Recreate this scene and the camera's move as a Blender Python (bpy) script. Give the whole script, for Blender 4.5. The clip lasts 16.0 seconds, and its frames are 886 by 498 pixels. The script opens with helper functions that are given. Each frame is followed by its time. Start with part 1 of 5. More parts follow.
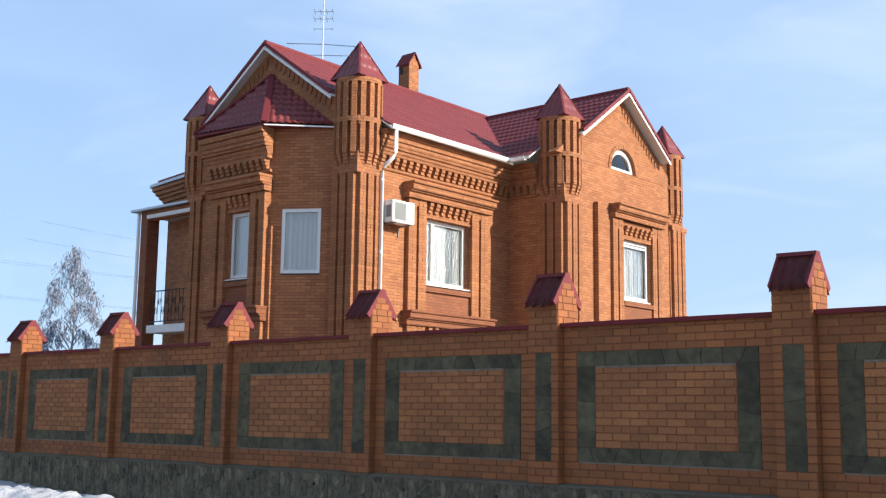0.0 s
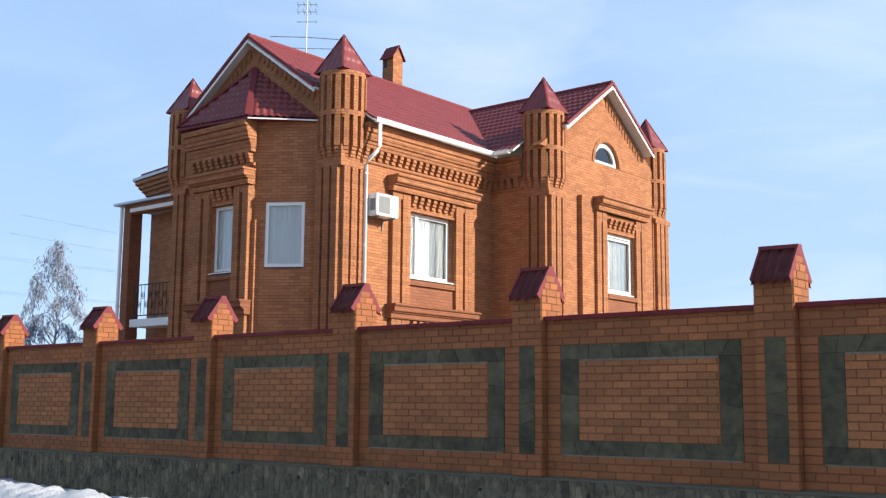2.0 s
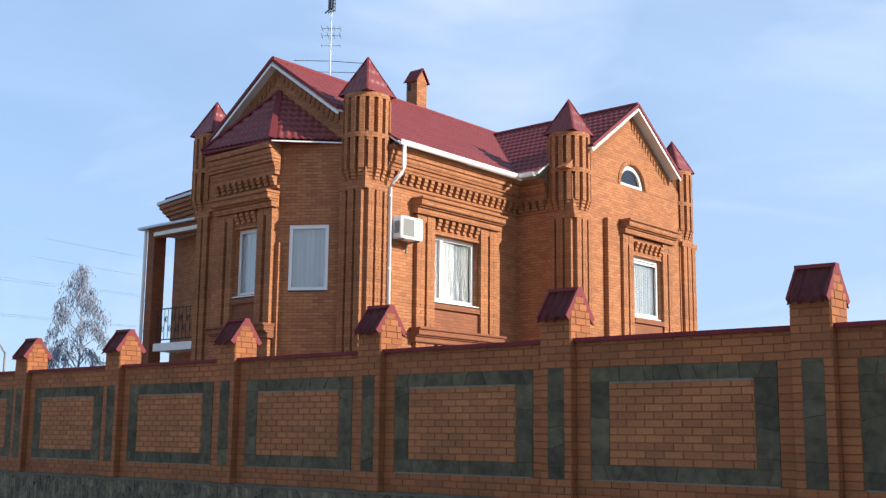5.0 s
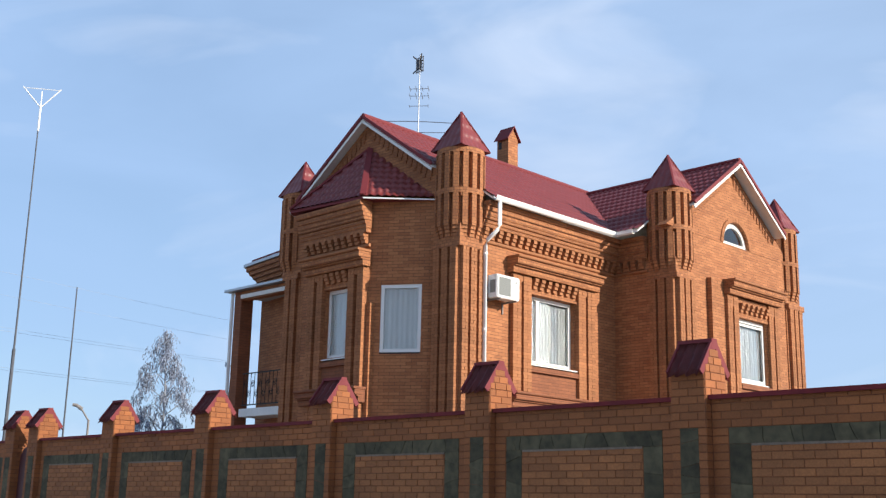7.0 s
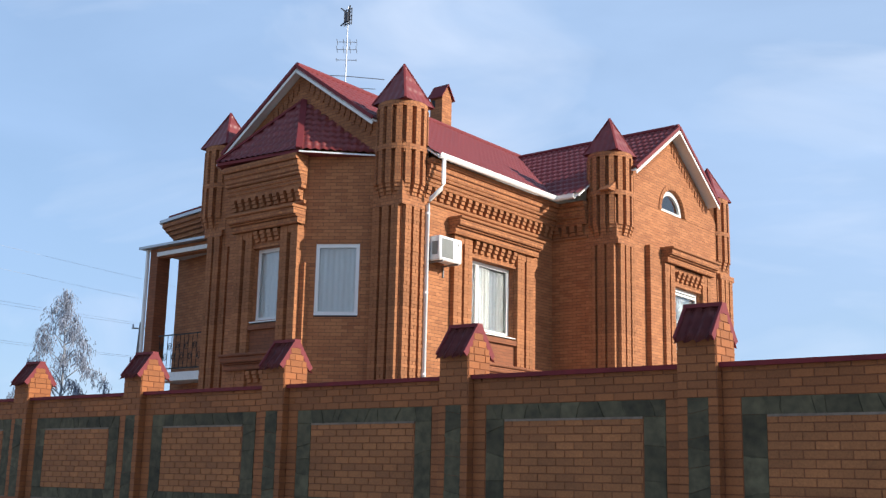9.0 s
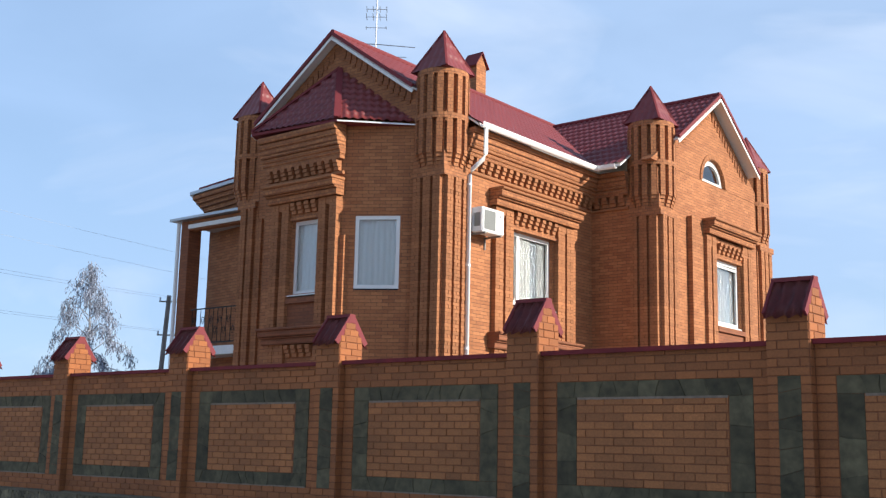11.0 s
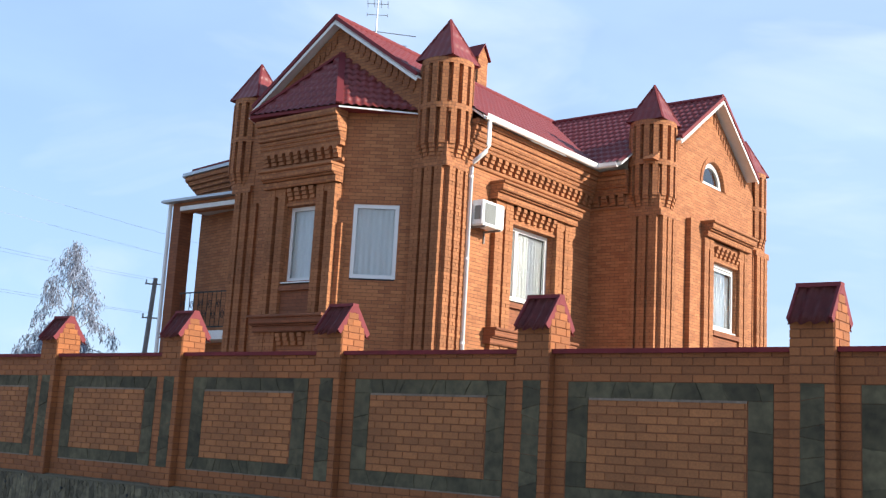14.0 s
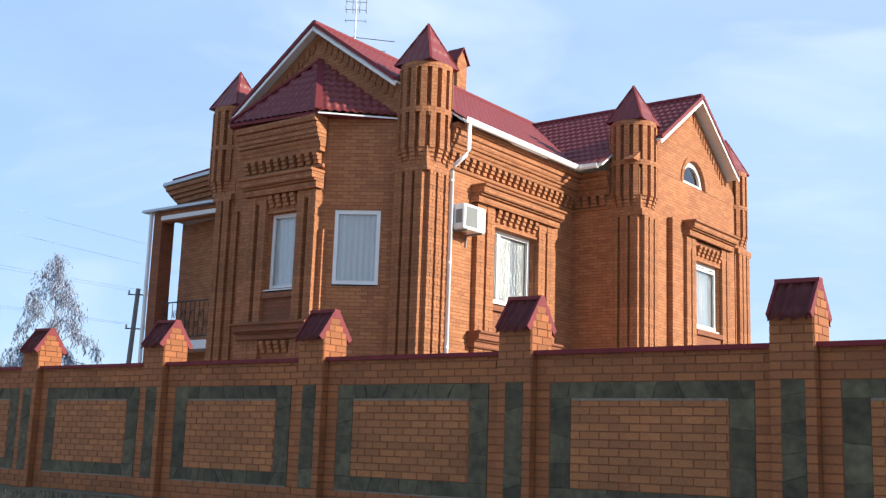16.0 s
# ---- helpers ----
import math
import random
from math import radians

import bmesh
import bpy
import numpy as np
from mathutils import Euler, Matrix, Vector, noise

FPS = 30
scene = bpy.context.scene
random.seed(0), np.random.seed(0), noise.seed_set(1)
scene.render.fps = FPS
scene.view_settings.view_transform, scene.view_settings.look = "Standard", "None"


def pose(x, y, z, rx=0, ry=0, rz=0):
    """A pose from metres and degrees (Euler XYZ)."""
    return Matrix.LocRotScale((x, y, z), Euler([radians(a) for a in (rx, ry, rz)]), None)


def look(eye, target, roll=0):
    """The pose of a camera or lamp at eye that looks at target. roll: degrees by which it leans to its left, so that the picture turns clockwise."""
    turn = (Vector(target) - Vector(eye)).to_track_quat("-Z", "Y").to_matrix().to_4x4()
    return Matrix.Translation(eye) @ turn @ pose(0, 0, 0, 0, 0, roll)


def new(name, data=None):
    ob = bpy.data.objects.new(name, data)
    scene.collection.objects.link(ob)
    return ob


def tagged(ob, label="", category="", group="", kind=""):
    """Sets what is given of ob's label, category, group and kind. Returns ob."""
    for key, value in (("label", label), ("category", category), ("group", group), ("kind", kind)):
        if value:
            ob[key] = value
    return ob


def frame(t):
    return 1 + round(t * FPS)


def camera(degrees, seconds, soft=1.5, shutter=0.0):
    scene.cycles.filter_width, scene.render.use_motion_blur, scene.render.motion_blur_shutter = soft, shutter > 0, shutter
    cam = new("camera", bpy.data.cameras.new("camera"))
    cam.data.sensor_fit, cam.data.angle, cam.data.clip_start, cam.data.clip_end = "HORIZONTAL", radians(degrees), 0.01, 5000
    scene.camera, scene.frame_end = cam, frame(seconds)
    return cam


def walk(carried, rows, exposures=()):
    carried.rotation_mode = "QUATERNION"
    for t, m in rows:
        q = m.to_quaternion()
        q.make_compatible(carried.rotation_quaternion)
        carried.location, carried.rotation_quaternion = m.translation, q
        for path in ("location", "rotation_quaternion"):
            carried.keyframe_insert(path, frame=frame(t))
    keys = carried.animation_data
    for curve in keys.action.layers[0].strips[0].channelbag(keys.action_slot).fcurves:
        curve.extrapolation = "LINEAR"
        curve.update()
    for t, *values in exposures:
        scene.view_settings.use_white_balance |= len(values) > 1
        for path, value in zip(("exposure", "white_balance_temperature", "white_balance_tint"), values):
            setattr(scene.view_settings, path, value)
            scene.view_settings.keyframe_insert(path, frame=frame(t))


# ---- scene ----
cam = camera(43.5, 16.0, soft=1.35)
PATH = [
    (0, (-0.142, -0.316, 1.666), (-1.4285, 1.1849, 1.9640), 0.7),
    (0.5, (-0.129, -0.333, 1.660), (-1.4069, 1.1773, 1.9540), 0.8),
    (1, (-0.136, -0.305, 1.655), (-1.4168, 1.2052, 1.9400), 0.7),
    (1.5, (-0.123, -0.334, 1.666), (-1.3981, 1.1825, 1.9400), 0.7),
    (2, (-0.126, -0.325, 1.672), (-1.3924, 1.1959, 1.9580), 0.5),
    (2.5, (-0.118, -0.316, 1.671), (-1.3786, 1.2102, 1.9590), 0.4),
    (3, (-0.106, -0.334, 1.673), (-1.3618, 1.1964, 1.9590), 0.2),
    (3.5, (-0.140, -0.350, 1.664), (-1.4074, 1.1729, 1.9400), 0.5),
    (3.7, (-0.105, -0.329, 1.638), (-1.3801, 1.1896, 1.9060), 0.1),
    (5.8, (-0.703, 0.089, 1.631), (-2.0162, 1.5542, 1.9910), 1.8),
    (6, (-0.819, 0.175, 1.731), (-2.1136, 1.6607, 2.0680), 3),
    (6.5, (-1.124, 0.244, 1.688), (-2.4275, 1.7266, 2.0100), 1.5),
    (7, (-1.490, 0.338, 1.508), (-2.8650, 1.7160, 1.9670), 1.2),
    (7.5, (-1.917, 0.554, 1.665), (-3.2067, 2.0238, 2.0840), 3),
    (8, (-2.347, 0.360, 1.609), (-3.6690, 1.8140, 1.9790), -0.8),
    (8.5, (-2.835, 0.433, 1.625), (-4.1470, 1.8880, 2.0260), 1),
    (9, (-3.243, 0.447, 1.556), (-4.4744, 1.9696, 1.9650), 1.3),
    (9.2, (-3.407, 0.404, 1.654), (-4.6540, 1.9270, 2.0090), 1),
    (11.5, (-4.282, 0.409, 1.660), (-5.5310, 1.9280, 2.0230), 1.4),
    (12, (-4.404, 0.413, 1.602), (-5.7040, 1.8770, 2.0120), 1.8),
    (12.5, (-4.559, 0.503, 1.695), (-5.8030, 2.0380, 2.0060), 1.9),
    (13, (-4.629, 0.481, 1.659), (-5.8430, 2.0270, 2.0310), 2.3),
    (13.5, (-4.717, 0.452, 1.649), (-5.9080, 2.0130, 2.0310), 3.6),
    (14, (-4.744, 0.449, 1.673), (-5.9630, 1.9950, 2.0220), 3.3),
    (14.5, (-4.710, 0.481, 1.653), (-5.9430, 2.0110, 2.0240), 3.1),
    (15, (-4.685, 0.520, 1.663), (-5.8840, 2.0810, 2.0160), 1.7),
    (15.5, (-4.683, 0.513, 1.664), (-5.8780, 2.0780, 2.0160), 1.3),
    (16, (-4.698, 0.506, 1.662), (-5.8960, 2.0670, 2.0210), 2),
]
EXPOSURES = [(0, 0.62), (3.5, 0.66), (6, 0.47), (7, 0.43), (8, 0.40), (9, 0.45), (11.5, 0.57), (12.5, 0.69), (13.5, 0.72), (14.5, 0.74), (16, 0.71)]
walk(cam, [(t, look(eye, target, roll)) for t, eye, target, roll in PATH], EXPOSURES)

# ---- world, sun ----
SUN_AZ, SUN_EL = 70.3, 21.0   # degrees: from +y towards +x, and above the horizon
sun_dir = Vector((math.sin(radians(SUN_AZ)) * math.cos(radians(SUN_EL)), math.cos(radians(SUN_AZ)) * math.cos(radians(SUN_EL)), math.sin(radians(SUN_EL))))
world = bpy.data.worlds.new("winter_sky")
scene.world = world
world.use_nodes = True
wn = world.node_tree
wn.nodes.clear()
sky = wn.nodes.new("ShaderNodeTexSky")
sky.sky_type, sky.sun_disc = "NISHITA", False
sky.sun_elevation, sky.sun_rotation = radians(SUN_EL), radians(SUN_AZ)
sky.air_density, sky.dust_density, sky.ozone_density = 1.0, 0.2, 2.5
# thin high cloud, stretched along the horizon
wco = wn.nodes.new("ShaderNodeTexCoord")
wmap = wn.nodes.new("ShaderNodeMapping")
wmap.inputs["Scale"].default_value = (1.6, 2.6, 6.5)
wmap.inputs["Rotation"].default_value = (0.12, 0.1, 0.5)
wno = wn.nodes.new("ShaderNodeTexNoise")
wno.inputs["Scale"].default_value, wno.inputs["Detail"].default_value, wno.inputs["Roughness"].default_value = 1.1, 5.0, 0.5
wno.inputs["Distortion"].default_value = 0.4
wra = wn.nodes.new("ShaderNodeMapRange")
wra.inputs["From Min"].default_value, wra.inputs["From Max"].default_value = 0.36, 0.72
wra.inputs["To Min"].default_value, wra.inputs["To Max"].default_value = 0.62, 0.95
wmx = wn.nodes.new("ShaderNodeMix")
wmx.data_type = "RGBA"
# the veil is whiter towards the sun
wdo = wn.nodes.new("ShaderNodeVectorMath")
wdo.operation = "DOT_PRODUCT"
wdo.inputs[1].default_value = sun_dir
wdr = wn.nodes.new("ShaderNodeMapRange")
wdr.inputs["From Min"].default_value, wdr.inputs["From Max"].default_value = -0.7, 0.2
wve = wn.nodes.new("ShaderNodeMix")
wve.data_type = "RGBA"
wve.inputs["A"].default_value, wve.inputs["B"].default_value = (2.75, 4.15, 6.5, 1), (3.55, 4.85, 7.0, 1)
wn.links.new(wco.outputs["Generated"], wdo.inputs[0])
wn.links.new(wdo.outputs["Value"], wdr.inputs["Value"])
wn.links.new(wdr.outputs[0], wve.inputs["Factor"])
wn.links.new(wve.outputs["Result"], wmx.inputs["B"])
bgd = wn.nodes.new("ShaderNodeBackground")
bgd.inputs["Strength"].default_value = 0.108
wout = wn.nodes.new("ShaderNodeOutputWorld")
wn.links.new(wco.outputs["Generated"], wmap.inputs["Vector"])
wn.links.new(wmap.outputs[0], wno.inputs["Vector"])
wn.links.new(wno.outputs["Fac"], wra.inputs["Value"])
wsp = wn.nodes.new("ShaderNodeSeparateXYZ")   # the veil thins out towards the zenith
wzr = wn.nodes.new("ShaderNodeMapRange")
wzr.inputs["From Min"].default_value, wzr.inputs["From Max"].default_value = 0.42, 0.85
wzr.inputs["To Min"].default_value, wzr.inputs["To Max"].default_value = 1.0, 0.12
wmu = wn.nodes.new("ShaderNodeMath")
wmu.operation = "MULTIPLY"
wn.links.new(wco.outputs["Generated"], wsp.inputs[0])
wn.links.new(wsp.outputs["Z"], wzr.inputs["Value"])
wn.links.new(wra.outputs[0], wmu.inputs[0])
wn.links.new(wzr.outputs[0], wmu.inputs[1])
wn.links.new(wmu.outputs[0], wmx.inputs["Factor"])
wn.links.new(sky.outputs[0], wmx.inputs["A"])
# a few whiter wisps
wn2 = wn.nodes.new("ShaderNodeTexNoise")
wn2.inputs["Scale"].default_value, wn2.inputs["Detail"].default_value, wn2.inputs["Roughness"].default_value, wn2.inputs["Distortion"].default_value = 1.5, 5.0, 0.5, 0.8
wr2 = wn.nodes.new("ShaderNodeMapRange")
wr2.inputs["From Min"].default_value, wr2.inputs["From Max"].default_value = 0.50, 0.74
wr2.inputs["To Min"].default_value, wr2.inputs["To Max"].default_value = 0.0, 0.45
wm2 = wn.nodes.new("ShaderNodeMix")
wm2.data_type = "RGBA"
wm2.inputs["B"].default_value = (5.6, 6.3, 7.6, 1)
wn.links.new(wmap.outputs[0], wn2.inputs["Vector"])
wn.links.new(wn2.outputs["Fac"], wr2.inputs["Value"])
wn.links.new(wr2.outputs[0], wm2.inputs["Factor"])
wn.links.new(wmx.outputs["Result"], wm2.inputs["A"])
wn.links.new(wm2.outputs["Result"], bgd.inputs["Color"])
wn.links.new(bgd.outputs[0], wout.inputs["Surface"])
sun = new("sun", bpy.data.lights.new("sun", "SUN"))
sun.data.energy, sun.data.angle, sun.data.color = 5.0, radians(0.5), (1.0, 0.92, 0.80)
sun.matrix_world = look(sun_dir * 60, (0, 0, 0))


# ---- materials ----
def material(name, base, rough=0.8, metal=0.0, var=0.25, grain=40.0, big=1.2, bump=0.3, bump_dist=0.004, pick="", spread=0.0, coat=0.0):
    """A surface with variation at two scales and fine relief. pick: 'object' or 'island' varies each piece by spread."""
    m = bpy.data.materials.new(name)
    m.use_nodes = True
    nt, lk = m.node_tree, m.node_tree.links
    b = nt.nodes["Principled BSDF"]
    b.inputs["Roughness"].default_value, b.inputs["Metallic"].default_value = rough, metal
    b.inputs["Coat Weight"].default_value = coat
    geo = nt.nodes.new("ShaderNodeNewGeometry")
    n1, n2 = nt.nodes.new("ShaderNodeTexNoise"), nt.nodes.new("ShaderNodeTexNoise")
    n1.inputs["Scale"].default_value, n1.inputs["Detail"].default_value = grain, 3
    n2.inputs["Scale"].default_value, n2.inputs["Detail"].default_value = big, 4
    for n in (n1, n2):
        lk.new(geo.outputs["Position"], n.inputs["Vector"])
    add = nt.nodes.new("ShaderNodeMath")
    add.operation = "ADD"
    lk.new(n1.outputs["Fac"], add.inputs[0])
    lk.new(n2.outputs["Fac"], add.inputs[1])
    mr = nt.nodes.new("ShaderNodeMapRange")
    mr.inputs["From Min"].default_value, mr.inputs["From Max"].default_value = 0.6, 1.4
    mr.inputs["To Min"].default_value, mr.inputs["To Max"].default_value = 1 - var, 1 + var
    lk.new(add.outputs[0], mr.inputs["Value"])
    last = mr.outputs[0]
    if pick:
        src = nt.nodes.new("ShaderNodeObjectInfo").outputs["Random"] if pick == "object" else geo.outputs["Random Per Island"]
        r2 = nt.nodes.new("ShaderNodeMapRange")
        r2.inputs["To Min"].default_value, r2.inputs["To Max"].default_value = 1 - spread, 1 + spread
        lk.new(src, r2.inputs["Value"])
        mul = nt.nodes.new("ShaderNodeMath")
        mul.operation = "MULTIPLY"
        lk.new(last, mul.inputs[0])
        lk.new(r2.outputs[0], mul.inputs[1])
        last = mul.outputs[0]
    sc = nt.nodes.new("ShaderNodeVectorMath")
    sc.operation = "SCALE"
    sc.inputs[0].default_value = base
    lk.new(last, sc.inputs["Scale"])
    lk.new(sc.outputs[0], b.inputs["Base Color"])
    if bump:
        bp = nt.nodes.new("ShaderNodeBump")
        bp.inputs["Strength"].default_value, bp.inputs["Distance"].default_value = bump, bump_dist
        lk.new(n1.outputs["Fac"], bp.inputs["Height"])
        lk.new(bp.outputs[0], b.inputs["Normal"])
    return m


def brickwork(name, c1, c2, mortar, header=False):
    """Brick laid in courses, by the mesh's own metre coordinates."""
    m = bpy.data.materials.new(name)
    m.use_nodes = True
    nt, lk = m.node_tree, m.node_tree.links
    b = nt.nodes["Principled BSDF"]
    b.inputs["Roughness"].default_value = 0.85
    uv = nt.nodes.new("ShaderNodeUVMap")
    br = nt.nodes.new("ShaderNodeTexBrick")
    br.offset = 0.5
    for key, v in (("Scale", 1.0), ("Mortar Size", 0.0055), ("Mortar Smooth", 0.15), ("Bias", 0.0), ("Brick Width", 0.13 if header else 0.26), ("Row Height", 0.078)):
        br.inputs[key].default_value = v
    br.inputs["Color1"].default_value, br.inputs["Color2"].default_value, br.inputs["Mortar"].default_value = (*c1, 1), (*c2, 1), (*mortar, 1)
    lk.new(uv.outputs[0], br.inputs["Vector"])
    n1, n2 = nt.nodes.new("ShaderNodeTexNoise"), nt.nodes.new("ShaderNodeTexNoise")
    n1.inputs["Scale"].default_value, n1.inputs["Detail"].default_value = 30, 3
    n2.inputs["Scale"].default_value, n2.inputs["Detail"].default_value = 0.7, 5
    add = nt.nodes.new("ShaderNodeMath")
    add.operation = "ADD"
    geo = nt.nodes.new("ShaderNodeNewGeometry")
    for n in (n1, n2):
        lk.new(geo.outputs["Position"], n.inputs["Vector"])
        lk.new(n.outputs["Fac"], add.inputs[0 if n == n1 else 1])
    mr = nt.nodes.new("ShaderNodeMapRange")
    mr.inputs["From Min"].default_value, mr.inputs["From Max"].default_value = 0.6, 1.4
    mr.inputs["To Min"].default_value, mr.inputs["To Max"].default_value = 0.78, 1.2
    lk.new(add.outputs[0], mr.inputs["Value"])
    sc = nt.nodes.new("ShaderNodeVectorMath")
    sc.operation = "SCALE"
    lk.new(br.outputs["Color"], sc.inputs[0])
    lk.new(mr.outputs[0], sc.inputs["Scale"])
    lk.new(sc.outputs[0], b.inputs["Base Color"])
    inv = nt.nodes.new("ShaderNodeMath")
    inv.operation = "SUBTRACT"
    inv.inputs[0].default_value = 1.0
    lk.new(br.outputs["Fac"], inv.inputs[1])
    bp = nt.nodes.new("ShaderNodeBump")
    bp.inputs["Strength"].default_value, bp.inputs["Distance"].default_value = 0.7, 0.012
    lk.new(inv.outputs[0], bp.inputs["Height"])
    lk.new(bp.outputs[0], b.inputs["Normal"])
    return m


BRICK_A, BRICK_B, MORTAR = (0.422, 0.169, 0.066), (0.296, 0.109, 0.042), (0.155, 0.068, 0.036)
M_BRICK = brickwork("brick_wall", BRICK_A, BRICK_B, MORTAR)
M_TRIM = brickwork("brick_trim", BRICK_A, BRICK_B, MORTAR, header=True)
M_COURSE = material("moulded_brick", (0.325, 0.130, 0.052), 0.85, var=0.32, grain=22, big=1.0, bump=0.3, pick="island", spread=0.14)
M_FBRICK = material("fence_brick", (0.318, 0.117, 0.037), var=0.34, grain=45, big=0.8, pick="object", spread=0.19)
M_FBRICKS = material("fence_bricks_joined", (0.278, 0.093, 0.027), var=0.25, grain=45, big=0.8, pick="island", spread=0.17)
M_FEDGE = material("fence_edge_brick", (0.278, 0.093, 0.027), var=0.25, grain=45, big=0.8, pick="object", spread=0.17)
M_FPANEL = material("fence_panel_brick", (0.318, 0.117, 0.037), var=0.34, grain=45, big=0.8, pick="island", spread=0.19)
M_MORTAR = material("mortar", (0.200, 0.072, 0.033), 0.95, var=0.3)
M_STONE = material("green_flagstone", (0.082, 0.068, 0.037), 0.95, var=0.6, grain=9, big=3, bump=0.5, bump_dist=0.01, pick="object", spread=0.27)
M_RUBBLE = material("grey_rubble_stone", (0.136, 0.108, 0.063), 0.95, var=0.6, grain=14, big=4, bump=0.8, bump_dist=0.012, pick="island", spread=0.42)
M_POINT = material("pale_pointing", (0.20, 0.15, 0.11), 0.95, var=0.3, grain=20)
M_APRON = brickwork("dark_red_brick", (0.27, 0.095, 0.042), (0.215, 0.074, 0.034), (0.15, 0.06, 0.03))
M_CEMENT = material("grey_cement", (0.135, 0.112, 0.074), 0.95, var=0.3, grain=30)
M_ROOF = material("red_metal_tile", (0.190, 0.037, 0.036), 0.42, var=0.18, grain=12, big=1.5, bump=0.1)
M_FLASH = material("red_metal_flashing", (0.165, 0.019, 0.024), 0.75, var=0.12, grain=10, big=2, bump=0.05)
M_COPING = material("dark_red_coping", (0.15, 0.012, 0.015), 0.85, var=0.25, grain=8, big=2, bump=0.05)
M_GATE = material("dark_maroon_paint", (0.07, 0.014, 0.016), 0.5, var=0.2, bump=0.05)
M_WHITE = material("white_plastic", (0.80, 0.80, 0.78), 0.4, var=0.05, bump=0.0)
M_PAINT = material("white_painted_board", (0.74, 0.73, 0.70), 0.6, var=0.1, grain=20, bump=0.1)
M_JOINT = material("recessed_red_joint", (0.17, 0.062, 0.028), 0.95, var=0.3, grain=30)
M_GREY = material("grey_grille", (0.20, 0.21, 0.20), 0.5, var=0.1)
M_STEEL = material("galvanised_steel", (0.42, 0.43, 0.45), 0.4, 0.8, var=0.15)
M_IRON = material("black_wrought_iron", (0.02, 0.02, 0.02), 0.5, 0.5, var=0.2)
# grey tulle; the blue of sky mirrored in the panes is put into its colour
M_TULLE = material("sky_tinted_tulle", (0.075, 0.092, 0.11), 0.9, var=0.08, grain=20)
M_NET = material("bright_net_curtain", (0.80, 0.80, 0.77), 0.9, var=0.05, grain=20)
# the white curtain again, with half shade put into its colour
M_SHADE = material("shade_toned_curtain", (0.095, 0.105, 0.112), 0.9, var=0.08, grain=20)
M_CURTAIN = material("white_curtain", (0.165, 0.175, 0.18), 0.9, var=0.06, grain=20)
M_ROOM = material("pale_room_plaster", (0.45, 0.43, 0.40), 0.9, var=0.1)
M_TRODDEN = material("trodden_grey_snow", (0.225, 0.208, 0.186), 0.9, var=0.35, grain=6, big=0.5, bump=0.6, bump_dist=0.03)
M_SNOW = material("snow", (0.52, 0.53, 0.55), 0.8, var=0.1, grain=25, big=1.5, bump=0.6, bump_dist=0.03)
M_BARK = material("birch_bark", (0.27, 0.28, 0.30), 0.9, var=0.35, grain=9, big=3)
M_TWIG = material("frosted_twigs", (0.235, 0.265, 0.335), 0.9, var=0.3, grain=6, pick="island", spread=0.6)
M_POLE = material("weathered_pole", (0.22, 0.20, 0.19), 0.9, var=0.3, grain=12)
M_MAST = material("dull_grey_mast_paint", (0.085, 0.09, 0.105), 0.8, var=0.2, grain=8)
M_WIRE = material("grey_wire", (0.36, 0.40, 0.46), 0.7, var=0.1, bump=0.0)

M_GLASS = bpy.data.materials.new("window_glass")
M_GLASS.use_nodes = True
_g = M_GLASS.node_tree.nodes["Principled BSDF"]
_g.inputs["Base Color"].default_value = (0.95, 0.97, 0.97, 1)
_g.inputs["Roughness"].default_value, _g.inputs["IOR"].default_value = 0.02, 1.45
_g.inputs["Transmission Weight"].default_value = 1.0


# ---- mesh helpers ----
def box(bm, x0, x1, y0, y1, z0, z1):
    v = [bm.verts.new((x, y, z)) for z in (z0, z1) for x, y in ((x0, y0), (x1, y0), (x1, y1), (x0, y1))]
    for f in ((0, 3, 2, 1), (4, 5, 6, 7), (0, 1, 5, 4), (1, 2, 6, 5), (2, 3, 7, 6), (3, 0, 4, 7)):
        bm.faces.new([v[i] for i in f])
    return v


def prism(bm, ring, z0, z1):
    """An upright prism over a ring of (x, y)."""
    lo, hi = [bm.verts.new((x, y, z0)) for x, y in ring], [bm.verts.new((x, y, z1)) for x, y in ring]
    n = len(ring)
    bm.faces.new(lo[::-1])
    bm.faces.new(hi)
    for i in range(n):
        bm.faces.new((lo[i], lo[(i + 1) % n], hi[(i + 1) % n], hi[i]))


def extrude(bm, section, u0, u1):
    """A bar along u with the section [(p, z), ...]; local axes are u, p, z."""
    a, b = [bm.verts.new((u0, p, z)) for p, z in section], [bm.verts.new((u1, p, z)) for p, z in section]
    n = len(section)
    bm.faces.new(a)
    bm.faces.new(b[::-1])
    for i in range(n):
        bm.faces.new((a[i], b[i], b[(i + 1) % n], a[(i + 1) % n]))


def tube(bm, pts, r, sides=8, taper=1.0):
    """A round bar through points."""
    rings = []
    for i, p in enumerate(pts):
        p = Vector(p)
        d = (Vector(pts[min(i + 1, len(pts) - 1)]) - Vector(pts[max(i - 1, 0)])).normalized()
        s = d.cross((0, 0, 1) if abs(d.z) < 0.9 else (1, 0, 0)).normalized()
        t = d.cross(s)
        rr = r * (1 + (taper - 1) * i / max(1, len(pts) - 1))
        rings.append([bm.verts.new(p + rr * (math.cos(2 * math.pi * k / sides) * s + math.sin(2 * math.pi * k / sides) * t)) for k in range(sides)])
    for a, b in zip(rings, rings[1:]):
        for k in range(sides):
            bm.faces.new((a[k], a[(k + 1) % sides], b[(k + 1) % sides], b[k]))
    bm.faces.new(rings[0][::-1])
    bm.faces.new(rings[-1])


